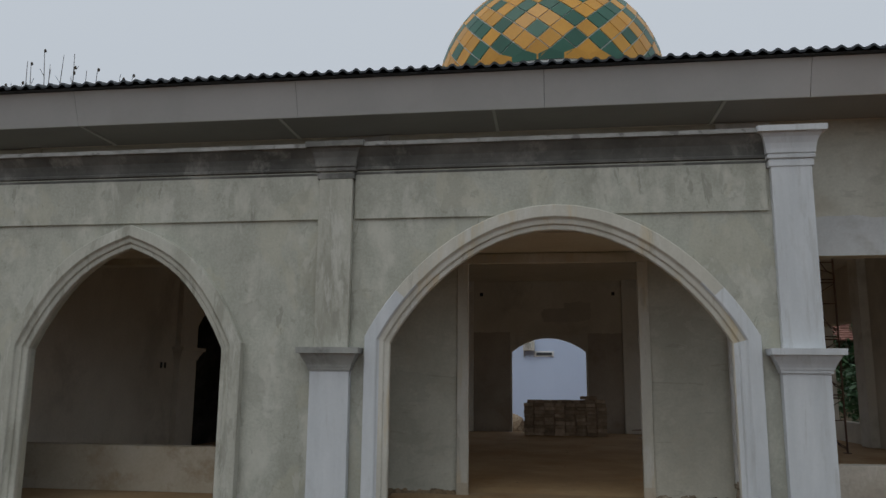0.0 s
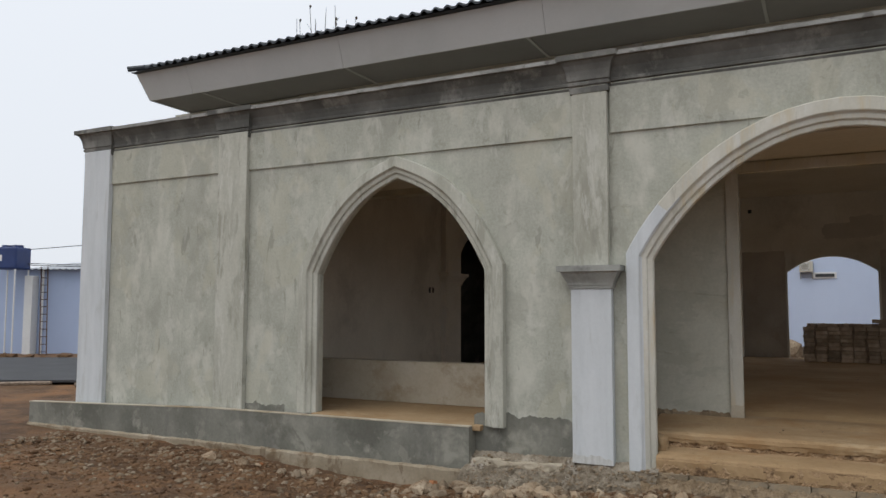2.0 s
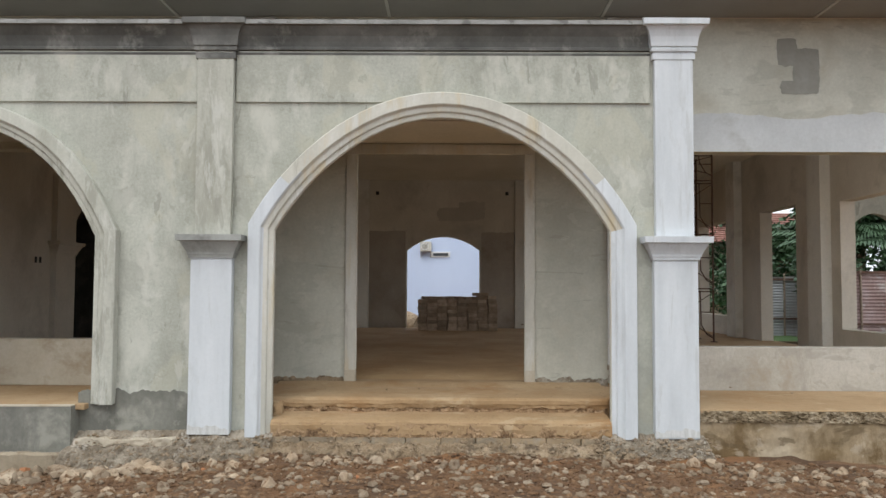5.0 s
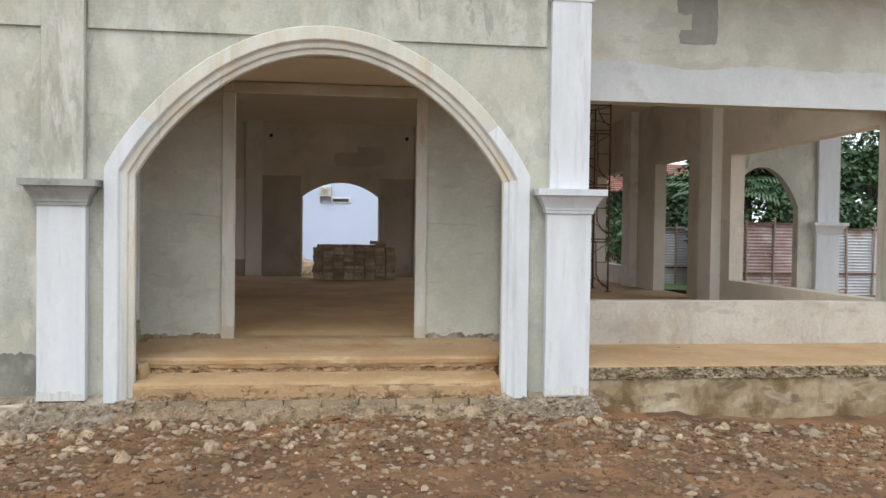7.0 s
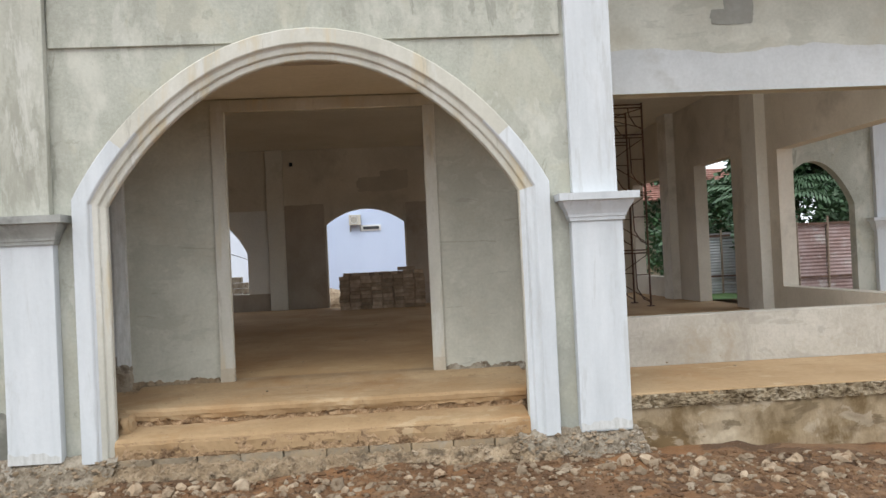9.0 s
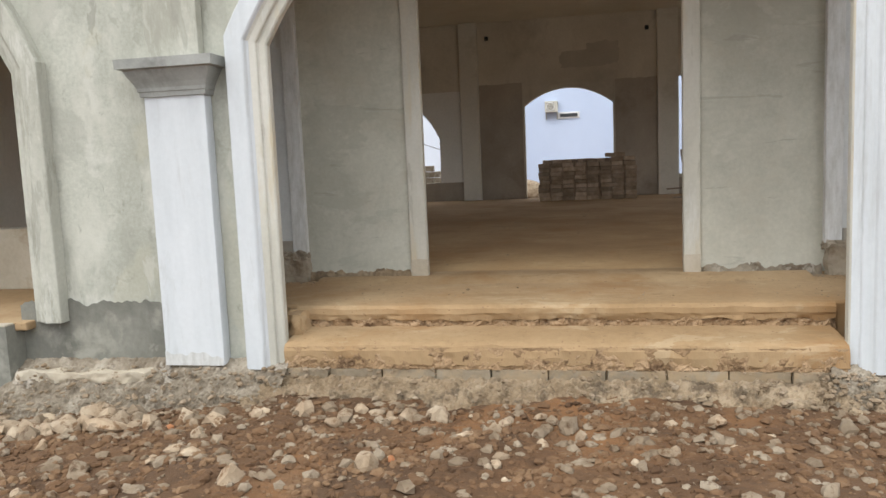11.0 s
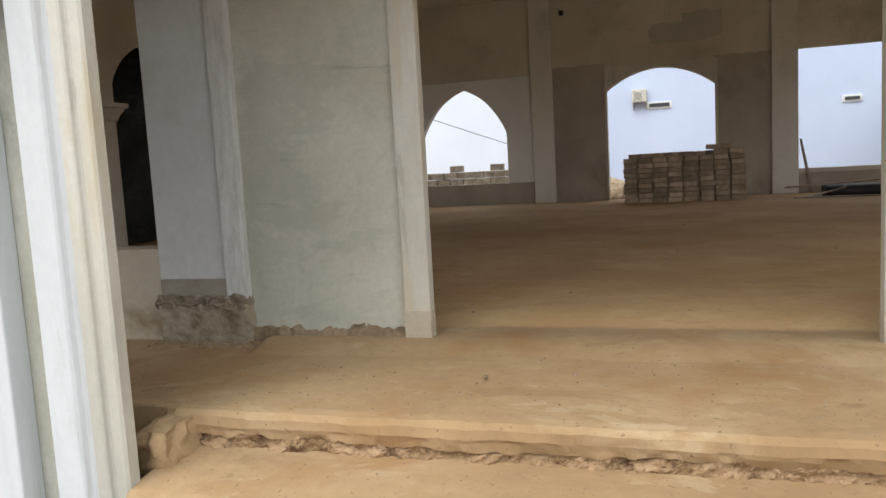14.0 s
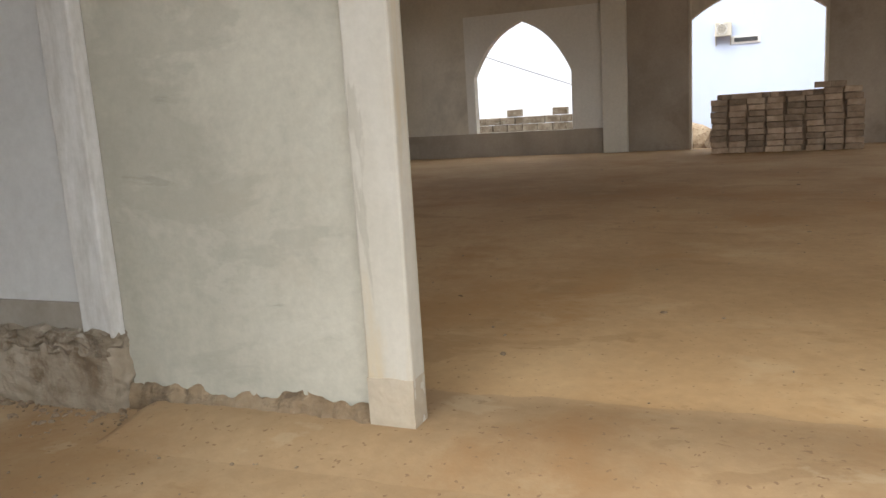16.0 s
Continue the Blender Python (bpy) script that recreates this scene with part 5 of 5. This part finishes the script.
# ---- the street seen past the end of the facade ----
bm = bmesh.new()
along = Vector((0.89, 0.455, 0))
near0 = Vector((-18.7, 4.4, -0.185))
far0 = Vector((-27.0, 10.4, -0.185))
v = [bm.verts.new(c) for c in (near0 + along * -60, near0 + along * 6, far0 + along * 15, far0 + along * -60)]
f = bm.faces.new(v)
r = bmesh.ops.extrude_face_region(bm, geom=[f])
for q in r["geom"]:
    if isinstance(q, bmesh.types.BMVert):
        q.co.z += 0.06
structure("road", bm, ASPHALT, "grey asphalt road past the end of the building", "road")
mtx = pose(-31.2, 13.6, 0, 0, 0, 25.9) @ pose(-1.0, 0, 0)
bh = thing("street_house", "long single-storey pale blue house along the street", "house", mtx)
part("wall", box(-15, 8, 0.3, 7.0, -0.5, 3.55, 0.02), BLUE_STREET, bh)
b = bmesh.new()
n = 60
for k in range(n):
    x0, x1 = -0.2 + 8.4 * k / n, -0.2 + 8.4 * (k + 1) / n
    o0, o1 = (0.03 if k % 2 else -0.03), (-0.03 if k % 2 else 0.03)
    v = [b.verts.new(c) for c in ((x0, 0.0, 3.50 + o0), (x1, 0.0, 3.50 + o1), (x1, 4.0, 4.0 + o1), (x0, 4.0, 4.0 + o0))]
    b.faces.new(v)
part("roof", b, ZINC, bh, "low corrugated metal roof edge")
part("pillar", box(-0.12, 0.25, -0.25, 0.29, -0.4, 3.2, 0.02), WHITEPAINT, bh, "white pillar below the tank")
part("downpipe", (lambda q: (tube(q, ((0.48, 0.2, -0.4), (0.48, 0.2, 3.5)), 0.05, 8), q)[1])(bmesh.new()), WHITEPAINT, bh)
tank = thing("water_tank", "dark blue plastic water tank raised on a steel stand", "water tank", mtx @ pose(-0.55, -0.5, 3.45, 0, 0, -8))
part("body", box(-0.62, 0.55, -0.5, 0.5, 0, 0.98, 0.08), TANKBLUE, tank)
for lx in (-0.28, 0.26):
    b = bmesh.new()
    tube(b, ((lx, 0, 0.97), (lx, 0, 1.08)), 0.22, 16)
    part("lid", b, TANKBLUE, tank)
part("label_plate", box(-0.42, -0.12, -0.512, -0.5, 0.35, 0.62, 0.004), WHITEPAINT, tank, "worn white emblem")
for lx in (-0.55, 0.48):
    for ly in (-0.42, 0.42):
        b = bmesh.new()
        tube(b, ((lx, ly, -3.9), (lx, ly, 0.0)), 0.035, 6)
        part("stand_leg", b, WHITEPAINT, tank)
ladder = thing("ladder", "thin metal ladder leaning against the blue house", "ladder", mtx)
for o in (0.0, 0.3):
    b = bmesh.new()
    tube(b, ((1.05 + o, -0.9, -0.3), (0.35 + o, 0.24, 3.6)), 0.025, 6)
    part("rail", b, STEEL, ladder)
for k in range(12):
    q = (k + 0.5) / 12
    b = bmesh.new()
    tube(b, ((1.05 - 0.7 * q, -0.9 + 1.14 * q, -0.3 + 3.9 * q), (1.35 - 0.7 * q, -0.9 + 1.14 * q, -0.3 + 3.9 * q)), 0.016, 5)
    part("rung", b, STEEL, ladder)
sw = thing("street_wires", "sagging black street wires above the house", "wire", mtx)
for z0, z1 in ((4.42, 4.75), (3.78, 3.65), (3.85, 3.72)):
    b = bmesh.new()
    tube(b, [(-9 + 20 * k / 14, -0.3, z0 + (z1 - z0) * (k - 6) / 3.0 - 0.1 * math.sin(math.pi * k / 14)) for k in range(15)], 0.016, 5)
    part("cable", b, BLACK, sw)
for px in (-9, 11):
    b = bmesh.new()
    tube(b, ((px, -0.3, -0.4), (px, -0.3, 6.4)), 0.08, 8)
    part("pole", b, WOOD, sw, "timber pole carrying the wires")
stake = part("verge_stake", (lambda q: (tube(q, ((-17.66, 4.72, -0.3), (-17.55, 4.66, 0.95)), [0.05, 0.035], 6), q)[1])(bmesh.new()), WOOD)
tagged(stake, "leaning timber stake at the road verge", "stake")
bm = bmesh.new()
for k in range(5):
    q = near0 + along * (-8 + 3.0 * k) + Vector((0.4, -0.5, 0))
    tube(bm, (q, q + along * 2.4 + Vector((0, 0, 0.05))), 0.05, 6)
tagged(part("verge_poles", bm, WOOD), "bamboo poles lying along the road verge", "bamboo pole")
bm = bmesh.new()
for k in range(60):
    q = far0 + along * rng.uniform(-14, 15) + Vector((-0.75, 0.66, 0)) * rng.uniform(0.6, 3.2)
    s = rng.uniform(0.08, 0.26)
    r = bmesh.ops.create_icosphere(bm, subdivisions=1, radius=s, matrix=Matrix.Translation((q.x, q.y, -0.15)) @ Matrix.Diagonal((1.4, 1.2, rng.uniform(0.5, 0.9), 1)))
    for vv in r["verts"]:
        vv.co += Vector((1, 1, 1)) * 0.1 * noise.noise(vv.co * 3)
tagged(part("spoil_heap", bm, CLOD), "heaps of dug soil along the far verge", "soil heap", kind="stuff")


# ---- trees ----
def leaf_cloud(clumps, count, size, seed, droop=0.3):
    g = random.Random(seed)
    verts, faces = [], []
    for _ in range(count):
        c, rad = clumps[g.randrange(len(clumps))]
        dirv = Vector((g.gauss(0, 1), g.gauss(0, 1), g.gauss(0, 0.8))).normalized()
        p = Vector(c) + dirv * rad * (g.random() ** 0.4)
        a = Vector((g.gauss(0, 1), g.gauss(0, 1), g.gauss(0, 0.6) - droop)).normalized()
        n = a.orthogonal().normalized()
        n = Matrix.Rotation(g.uniform(0, 6.28), 3, a) @ n
        s = size * g.uniform(0.6, 1.4)
        k = len(verts)
        verts += [p, p + a * s * 0.5 + n * s * 0.24, p + a * s, p + a * s * 0.5 - n * s * 0.24]
        faces.append((k, k + 1, k + 2, k + 3))
    me = bpy.data.meshes.new("crown")
    me.from_pydata([tuple(q) for q in verts], [], faces)
    return me


def tree(x, y, h, spread_r, seed, mat, label, leaves=6500, size=0.3):
    g = random.Random(seed)
    t = thing("tree", label, "tree", pose(x, y, -0.2), "trees behind the fences")
    b = bmesh.new()
    lean = Vector((g.uniform(-0.4, 0.4), g.uniform(-0.4, 0.4), 0))
    tube(b, [lean * (k / 5) ** 2 + Vector((0, 0, h * 0.55 * k / 5)) for k in range(6)], [0.20 * h / 7 * (1 - 0.12 * k) for k in range(6)], 8)
    clumps = []
    for i in range(9):
        a = 2 * math.pi * i / 9 + g.uniform(-0.3, 0.3)
        r = spread_r * g.uniform(0.35, 1.0)
        tip = Vector((math.cos(a) * r, math.sin(a) * r, h * g.uniform(0.5, 0.95)))
        st = lean * 0.6 + Vector((0, 0, h * g.uniform(0.3, 0.55)))
        tube(b, (st, (st + tip) / 2 + Vector((0, 0, 0.2)), tip), [0.07, 0.045, 0.02], 5)
        clumps.append((tip, spread_r * g.uniform(0.28, 0.48)))
    clumps.append((Vector((0, 0, h * 0.85)), spread_r * 0.5))
    part("trunk", b, BARK, t)
    me = leaf_cloud(clumps, leaves, size, seed)
    me.materials.append(mat)
    c = new("crown", me)
    c.parent = t
    return t


tree(13.0, 27.0, 5.2, 2.6, 1, LEAF, "dark leafy tree behind the zinc fence")
tree(16.5, 23.5, 6.2, 2.8, 2, LEAF, "dark leafy tree behind the zinc fence")
tree(20.5, 23.0, 6.8, 3.0, 3, LEAF, "dark leafy tree behind the zinc fence")
tree(24.5, 25.0, 8.0, 3.4, 4, LEAF_LIGHT, "tall leafy tree behind the zinc fence")
tree(10.6, 28.5, 4.4, 2.4, 5, LEAF, "dark leafy tree beside the blue house")
tree(28.5, 21.5, 7.0, 3.2, 6, LEAF, "dark leafy tree behind the zinc fence")


def bush(x, y, w, h, seed, mat, label):
    g = random.Random(seed)
    t = thing("bush", label, "bush", pose(x, y, -0.2), "bushes behind the fences")
    b = bmesh.new()
    clumps = []
    for i in range(8):
        tip = Vector((g.uniform(-w, w), g.uniform(-0.7, 0.7), h * g.uniform(0.3, 0.85)))
        tube(b, (Vector((tip.x * 0.3, 0, 0)), tip), [0.04, 0.015], 5)
        clumps.append((tip, h * g.uniform(0.25, 0.38)))
    part("stems", b, BARK, t)
    me = leaf_cloud(clumps, 3500, 0.26, seed)
    me.materials.append(mat)
    c = new("crown", me)
    c.parent = t


for k, (bx, by, bw, bh_) in enumerate(((9.6, 25.5, 1.6, 3.0), (12.4, 22.0, 1.8, 3.4), (15.2, 18.6, 1.7, 3.6), (18.0, 18.8, 1.8, 3.6), (21.0, 19.0, 2.0, 3.8), (24.5, 19.5, 2.0, 4.2))):
    bush(bx, by, bw, bh_, 60 + k, LEAF if k % 2 else LEAF_LIGHT, "dense green bush behind the yard fence")


def palm(x, y, h, seed, label):
    g = random.Random(seed)
    t = thing("palm", label, "palm tree", pose(x, y, -0.2), "palms behind the fences")
    b = bmesh.new()
    tube(b, [(0.15 * math.sin(k), 0, h * 0.7 * k / 5) for k in range(6)], [0.16, 0.15, 0.14, 0.13, 0.12, 0.10], 8)
    part("trunk", b, BARK, t)
    for i in range(11):
        a = 2 * math.pi * i / 11 + g.uniform(-0.2, 0.2)
        up, ln = g.uniform(0.35, 1.15), g.uniform(1.6, 2.4)
        b = bmesh.new()
        pts = []
        for k in range(9):
            q = k / 8
            pts.append(Vector((math.cos(a) * ln * q * math.cos(up * (1 - q)), math.sin(a) * ln * q * math.cos(up * (1 - q)), h * 0.7 + ln * math.sin(up) * q - 1.3 * q * q)))
        tube(b, pts, [0.03 * (1 - 0.1 * k) for k in range(9)], 4)
        side = Vector((-math.sin(a), math.cos(a), 0))
        for k in range(1, 9):
            for s in (-1, 1):
                for sub in (0.0, 0.5):
                    p = pts[k] * (1 - sub) + pts[k - 1] * sub
                    tip = p + side * s * 0.5 * (1.1 - 0.08 * k) + (pts[k] - pts[k - 1]) * 0.9 + Vector((0, 0, -0.25))
                    w = (pts[k] - pts[k - 1]) * 0.22
                    f = [b.verts.new(q) for q in (p, (p + tip) / 2 + w, tip, (p + tip) / 2 - w)]
                    b.faces.new(f)
        part("frond", b, LEAF_LIGHT, t)


palm(14.6, 19.6, 4.6, 11, "young palm with arching fronds behind the red fence")
palm(17.2, 20.0, 5.2, 12, "palm with arching fronds behind the red fence")
palm(15.8, 21.2, 5.6, 13, "palm with arching fronds behind the red fence")

# a bare tree whose twigs rise above the roof
g = random.Random(21)
bare = thing("bare_tree", "tall bare tree with thin twigs above the roofline", "tree", pose(-15.2, 12.0, -0.2))
b = bmesh.new()
tube(b, [(0.2 * math.sin(k), 0, 9.2 * k / 6) for k in range(7)], [0.20, 0.18, 0.15, 0.12, 0.10, 0.08, 0.05], 8)
part("trunk", b, BARK, bare)
b = bmesh.new()
pods = []
for i in range(19):
    x0 = g.uniform(-0.5, 0.5)
    tip = Vector((-2.7 + 5.0 * i / 18 + g.uniform(-0.15, 0.15), g.uniform(-0.3, 0.3), g.uniform(11.35, 11.75) + (0.9 if 4 < i < 12 else 0.1) * g.random()))
    st = Vector((x0, 0, g.uniform(8.0, 9.0)))
    mid_p = (st + tip) / 2 + Vector((0.4 * (tip.x - x0), 0, -0.3))
    tube(b, (st, mid_p, tip), [0.028, 0.018, 0.009], 5)
    for s in range(2):
        q = mid_p + (tip - mid_p) * g.uniform(0.2, 0.7)
        tube(b, (q, q + Vector((g.uniform(-0.2, 0.2), 0, g.uniform(0.2, 0.45)))), [0.009, 0.006], 4)
    if i % 2 == 0:
        pods.append(tip)
part("twigs", b, BARK, bare)
for tip in pods:
    buds = bmesh.new()
    bmesh.ops.create_icosphere(buds, subdivisions=1, radius=0.045, matrix=Matrix.Translation(tip + Vector((0.03, 0, -0.02))))
    for v in buds.verts:
        v.co.z += 0.5 * (v.co.z - tip.z)
    part("dry_pod", buds, BARK, bare)

# ---- yard on the right: fences, old house, scrap ----
def zinc_fence(x0, x1, y, z1, mat, label, seed, horizontal=True):
    f = thing("zinc_fence", label, "fence", group="yard fences")
    g = random.Random(seed)
    x = x0
    while x < x1 - 0.1:
        w = min(0.95, x1 - x)
        b = bmesh.new()
        n = 44
        hgt = z1 + 0.2 + g.uniform(-0.06, 0.06)
        rows = []
        for j in range(n + 1):
            z = -0.2 + hgt * j / n
            o = 0.009 * (1 if j % 2 else -1) + 0.03 * noise.noise(Vector((x, z * 1.5, seed)))
            rows.append((b.verts.new((x, y + o, z)), b.verts.new((x + w - 0.015, y + o, z + g.uniform(-0.002, 0.002)))))
        for (p0, p1), (q0, q1) in zip(rows, rows[1:]):
            b.faces.new((p0, p1, q1, q0))
        part("sheet", b, mat, f)
        b = bmesh.new()
        tube(b, ((x, y - 0.06, -0.3), (x + 0.08 * g.uniform(-1, 1), y - 0.06, z1 + g.uniform(0.0, 0.2))), 0.035, 6)
        part("post", b, WOOD, f)
        x += 0.95
    part("rail", box(x0, x1, y - 0.08, y - 0.04, z1 - 0.12, z1 - 0.04), STEEL, f)
    part("rail", box(x0, x1, y - 0.08, y - 0.04, 0.5, 0.57), STEEL, f)


zinc_fence(10.9, 13.4, 20.0, 2.1, ZINC, "leaning grey corrugated zinc fence", 3)
zinc_fence(12.6, 16.4, 16.0, 2.3, ZINC_RED, "faded red corrugated fence with timber posts", 4)
zinc_fence(16.4, 21.0, 16.2, 2.15, ZINC, "pale grey corrugated zinc fence", 5)
oh = thing("old_house", "old low house with a weathered clay tile roof", "house")
part("wall", box(11.8, 19.0, 25.6, 30.0, -0.4, 3.9, 0.02), PARAPET, oh)
for k in range(14):
    b = bmesh.new()
    ya, yb = 24.9 + 0.2 * k, 24.9 + 0.2 * (k + 1) + 0.02
    za, zb = 3.75 + 0.11 * k + 0.03, 3.75 + 0.11 * (k + 1)
    v = [b.verts.new(c) for c in ((11.4, ya, za), (19.4, ya, za), (19.4, yb, zb), (11.4, yb, zb), (19.4, ya, za - 0.05), (11.4, ya, za - 0.05))]
    b.faces.new(v[:4]), b.faces.new((v[0], v[5], v[4], v[1]))
    part("tile_course", b, ROOFTILE, oh)
b = bmesh.new()
v = [b.verts.new(c) for c in ((11.4, 27.72, 5.28), (19.4, 27.72, 5.28), (19.4, 30.5, 3.8), (11.4, 30.5, 3.8))]
b.faces.new(v)
part("roof_back", b, ROOFTILE, oh, "weathered clay tile roof")
drum = thing("red_drum", "small red plastic drum on a pole stand", "drum")
b = bmesh.new()
tube(b, ((13.72, 24.6, 3.85), (13.72, 24.6, 4.55)), 0.26, 16)
part("body", b, RED, drum)
b = bmesh.new()
tube(b, ((13.72, 24.6, -0.3), (13.72, 24.6, 3.85)), 0.05, 6)
part("stand", b, WOOD, drum)
bm = bmesh.new()
v = [bm.verts.new(c) for c in ((8.6, 17.0, -0.10), (13.0, 17.0, -0.10), (13.0, 24.5, -0.10), (8.6, 24.5, -0.10))]
f = bm.faces.new(v)
bmesh.ops.subdivide_edges(bm, edges=bm.edges[:], cuts=12, use_grid_fill=True)
for vv in bm.verts:
    vv.co.z += 0.03 * noise.noise(vv.co)
structure("grass_patch", bm, GRASS, "short green grass in the yard", "grass")
for i in range(16):
    L = rng.uniform(0.8, 2.4)
    p = part("scrap_timber", sized_box(L, rng.uniform(0.06, 0.16), rng.uniform(0.03, 0.07), 0.004), WOOD)
    p.matrix_world = pose(rng.uniform(11.2, 15.5), rng.uniform(12.5, 15.4), -0.12 + 0.05 * (i % 5) + 0.05, rng.uniform(-3, 3), rng.uniform(-4, 4), rng.uniform(-40, 40))
    tagged(p, "weathered scrap timber heaped in the yard", "timber", "scrap timber in the yard")

# ---- loose stones and clods along the foot of the facade ----
ledge = part("mortar_ledge", rough_block(-4.15, -3.0, -0.22, -0.02, -0.14, -0.06, 0.03, 7, 28, 8), PARAPET)
tagged(ledge, "dried pale mortar ledge at the wall foot", "mortar")
stones = [stone_mesh("stone", 1.0, 3 + i, STONE, 1 + (i % 3 == 0), 0.5 + 0.07 * (i % 4)) for i in range(12)]
brickbat = stone_mesh("stone", 1.0, 77, BRICKRED, 1, 0.6)
placed = 0
g = random.Random(14)
while placed < 290:
    if placed < 34:
        x, y, s = g.uniform(-4.7, -2.9), g.uniform(-0.85, -0.44), g.uniform(0.06, 0.125)
    elif placed < 130:
        x, y, s = g.uniform(-8, 6), -0.58 - abs(g.gauss(0, 0.22)), 0.03 + 0.075 * g.random() ** 1.8
    else:
        x, y, s = g.uniform(-6, 5), -0.65 - abs(g.gauss(0, 0.9)), 0.026 + 0.062 * g.random() ** 2.2
    if x < -4.0 and y > -0.42:
        continue
    if y < -5.5:
        continue
    ob = new("stone", brickbat if placed % 47 == 0 else stones[g.randrange(12)])
    ob.matrix_world = pose(x, y, ground_z(x, y) + s * 0.28, g.uniform(-15, 15), g.uniform(-15, 15), g.uniform(0, 360)) @ Matrix.Diagonal((s * g.uniform(0.8, 1.5), s, s * g.uniform(0.8, 1.25), 1))
    tagged(ob, "loose grey-beige rubble stone lying on the soil", "stone", "rubble stones along the facade")
    placed += 1


GOLD = (1 + math.sqrt(5)) / 2
ICO = [Vector(c).normalized() for c in ((-1, GOLD, 0), (1, GOLD, 0), (-1, -GOLD, 0), (1, -GOLD, 0), (0, -1, GOLD), (0, 1, GOLD), (0, -1, -GOLD), (0, 1, -GOLD), (GOLD, 0, -1), (GOLD, 0, 1), (-GOLD, 0, -1), (-GOLD, 0, 1))]
ICO_TRI = [(i, j, k) for i, j, k in itertools.combinations(range(12), 3) if (ICO[i] - ICO[j]).length < 1.1 and (ICO[j] - ICO[k]).length < 1.1 and (ICO[i] - ICO[k]).length < 1.1]
ICO_TRI = [t if (ICO[t[1]] - ICO[t[0]]).cross(ICO[t[2]] - ICO[t[0]]).dot(ICO[t[0]]) > 0 else (t[0], t[2], t[1]) for t in ICO_TRI]


def pebbles(name, spots, seed, mat):
    """Rounded, uneven lumps at the given places and sizes, too many to count, in one mesh."""
    g = random.Random(seed)
    verts, faces = [], []
    for x, y, z, s in spots:
        a = g.uniform(0, 6.28)
        ca, sa = math.cos(a) * s, math.sin(a) * s
        ex, ey, ez = g.uniform(0.8, 1.5), g.uniform(0.7, 1.0), g.uniform(0.5, 0.8)
        k = len(verts)
        for c in ICO:
            w = g.uniform(0.72, 1.18)
            bx, by, bz = c.x * ex * w, c.y * ey * w, c.z * ez * w
            verts.append((x + bx * ca - by * sa, y + bx * sa + by * ca, z + bz * s))
        faces += [(k + p, k + q, k + r) for p, q, r in ICO_TRI]
    me = bpy.data.meshes.new(name)
    me.from_pydata(verts, [], faces)
    me.materials.append(mat)
    return me


def strewn(count, seed, lo, hi, reach, power):
    g = random.Random(seed)
    spots = []
    while len(spots) < count:
        x, y = g.uniform(-11.5, 9.0), -0.42 - abs(g.gauss(0, reach))
        if (x < -4.0 and y > -0.36) or y < -8.5:
            continue
        s = lo + (hi - lo) * g.random() ** power
        spots.append((x, y, ground_z(x, y) + 0.05 * s, s))
    return spots


for nm, cnt, lo, hi, reach, power, mat, lab in (("soil_clods", 24000, 0.008, 0.042, 2.0, 2.5, CLOD, "crumbled red-brown soil clods strewn over the ground"),
                                                ("gravel", 4600, 0.010, 0.055, 1.5, 2.6, STONE, "small tan gravel strewn along the facade foot")):
    tagged(new(nm, pebbles(nm, strewn(cnt, cnt, lo, hi, reach, power), cnt + 1, mat)), lab, "gravel", kind="stuff")

# mortar crumbs and broken chips along the pier feet and the steps
g = random.Random(91)
spots = []
for _ in range(1200):
    x = g.choice((g.uniform(-4.1, -1.9), g.uniform(1.8, 3.2), g.uniform(-2.0, 2.1)))
    y = -0.12 - 0.46 * g.random()
    spots.append((x, y, -0.005 + (y + 0.08) * 0.62, 0.006 + 0.024 * g.random() ** 2))
tagged(new("mortar_crumbs", pebbles("mortar_crumbs", spots, 92, CRUMBS)), "broken mortar crumbs along the pier feet", "rubble", kind="stuff")

# grit and crumbs on the porch and hall floor, thickest along the wall foot
g = random.Random(57)
spots = []
for k in range(1500):
    x = g.uniform(-3.0, 3.0)
    if k < 700:
        x = g.choice((-1, 1)) * g.uniform(1.2, 3.0)
        spots.append((x, 1.62 - abs(g.gauss(0, 0.09)), PORCH + 0.002, 0.004 + 0.016 * g.random() ** 3))
    elif k < 1100:
        spots.append((x, g.uniform(0.5, 1.6), PORCH + 0.002, 0.003 + 0.006 * g.random() ** 2))
    elif k < 1400:
        spots.append((g.uniform(-5.0, 6.0), g.uniform(2.0, 9.0), FLOOR + 0.001, 0.004 + 0.008 * g.random() ** 2))
    else:
        spots.append((g.uniform(-2.5, 6.0), g.uniform(0.6, 12.0), FLOOR - 0.004, 0.010 + 0.014 * g.random() ** 2))
tagged(new("floor_grit", pebbles("floor_grit", spots, 58, CRUMBS)), "fine mortar grit and crumbs on the dusty floor", "rubble", kind="stuff")
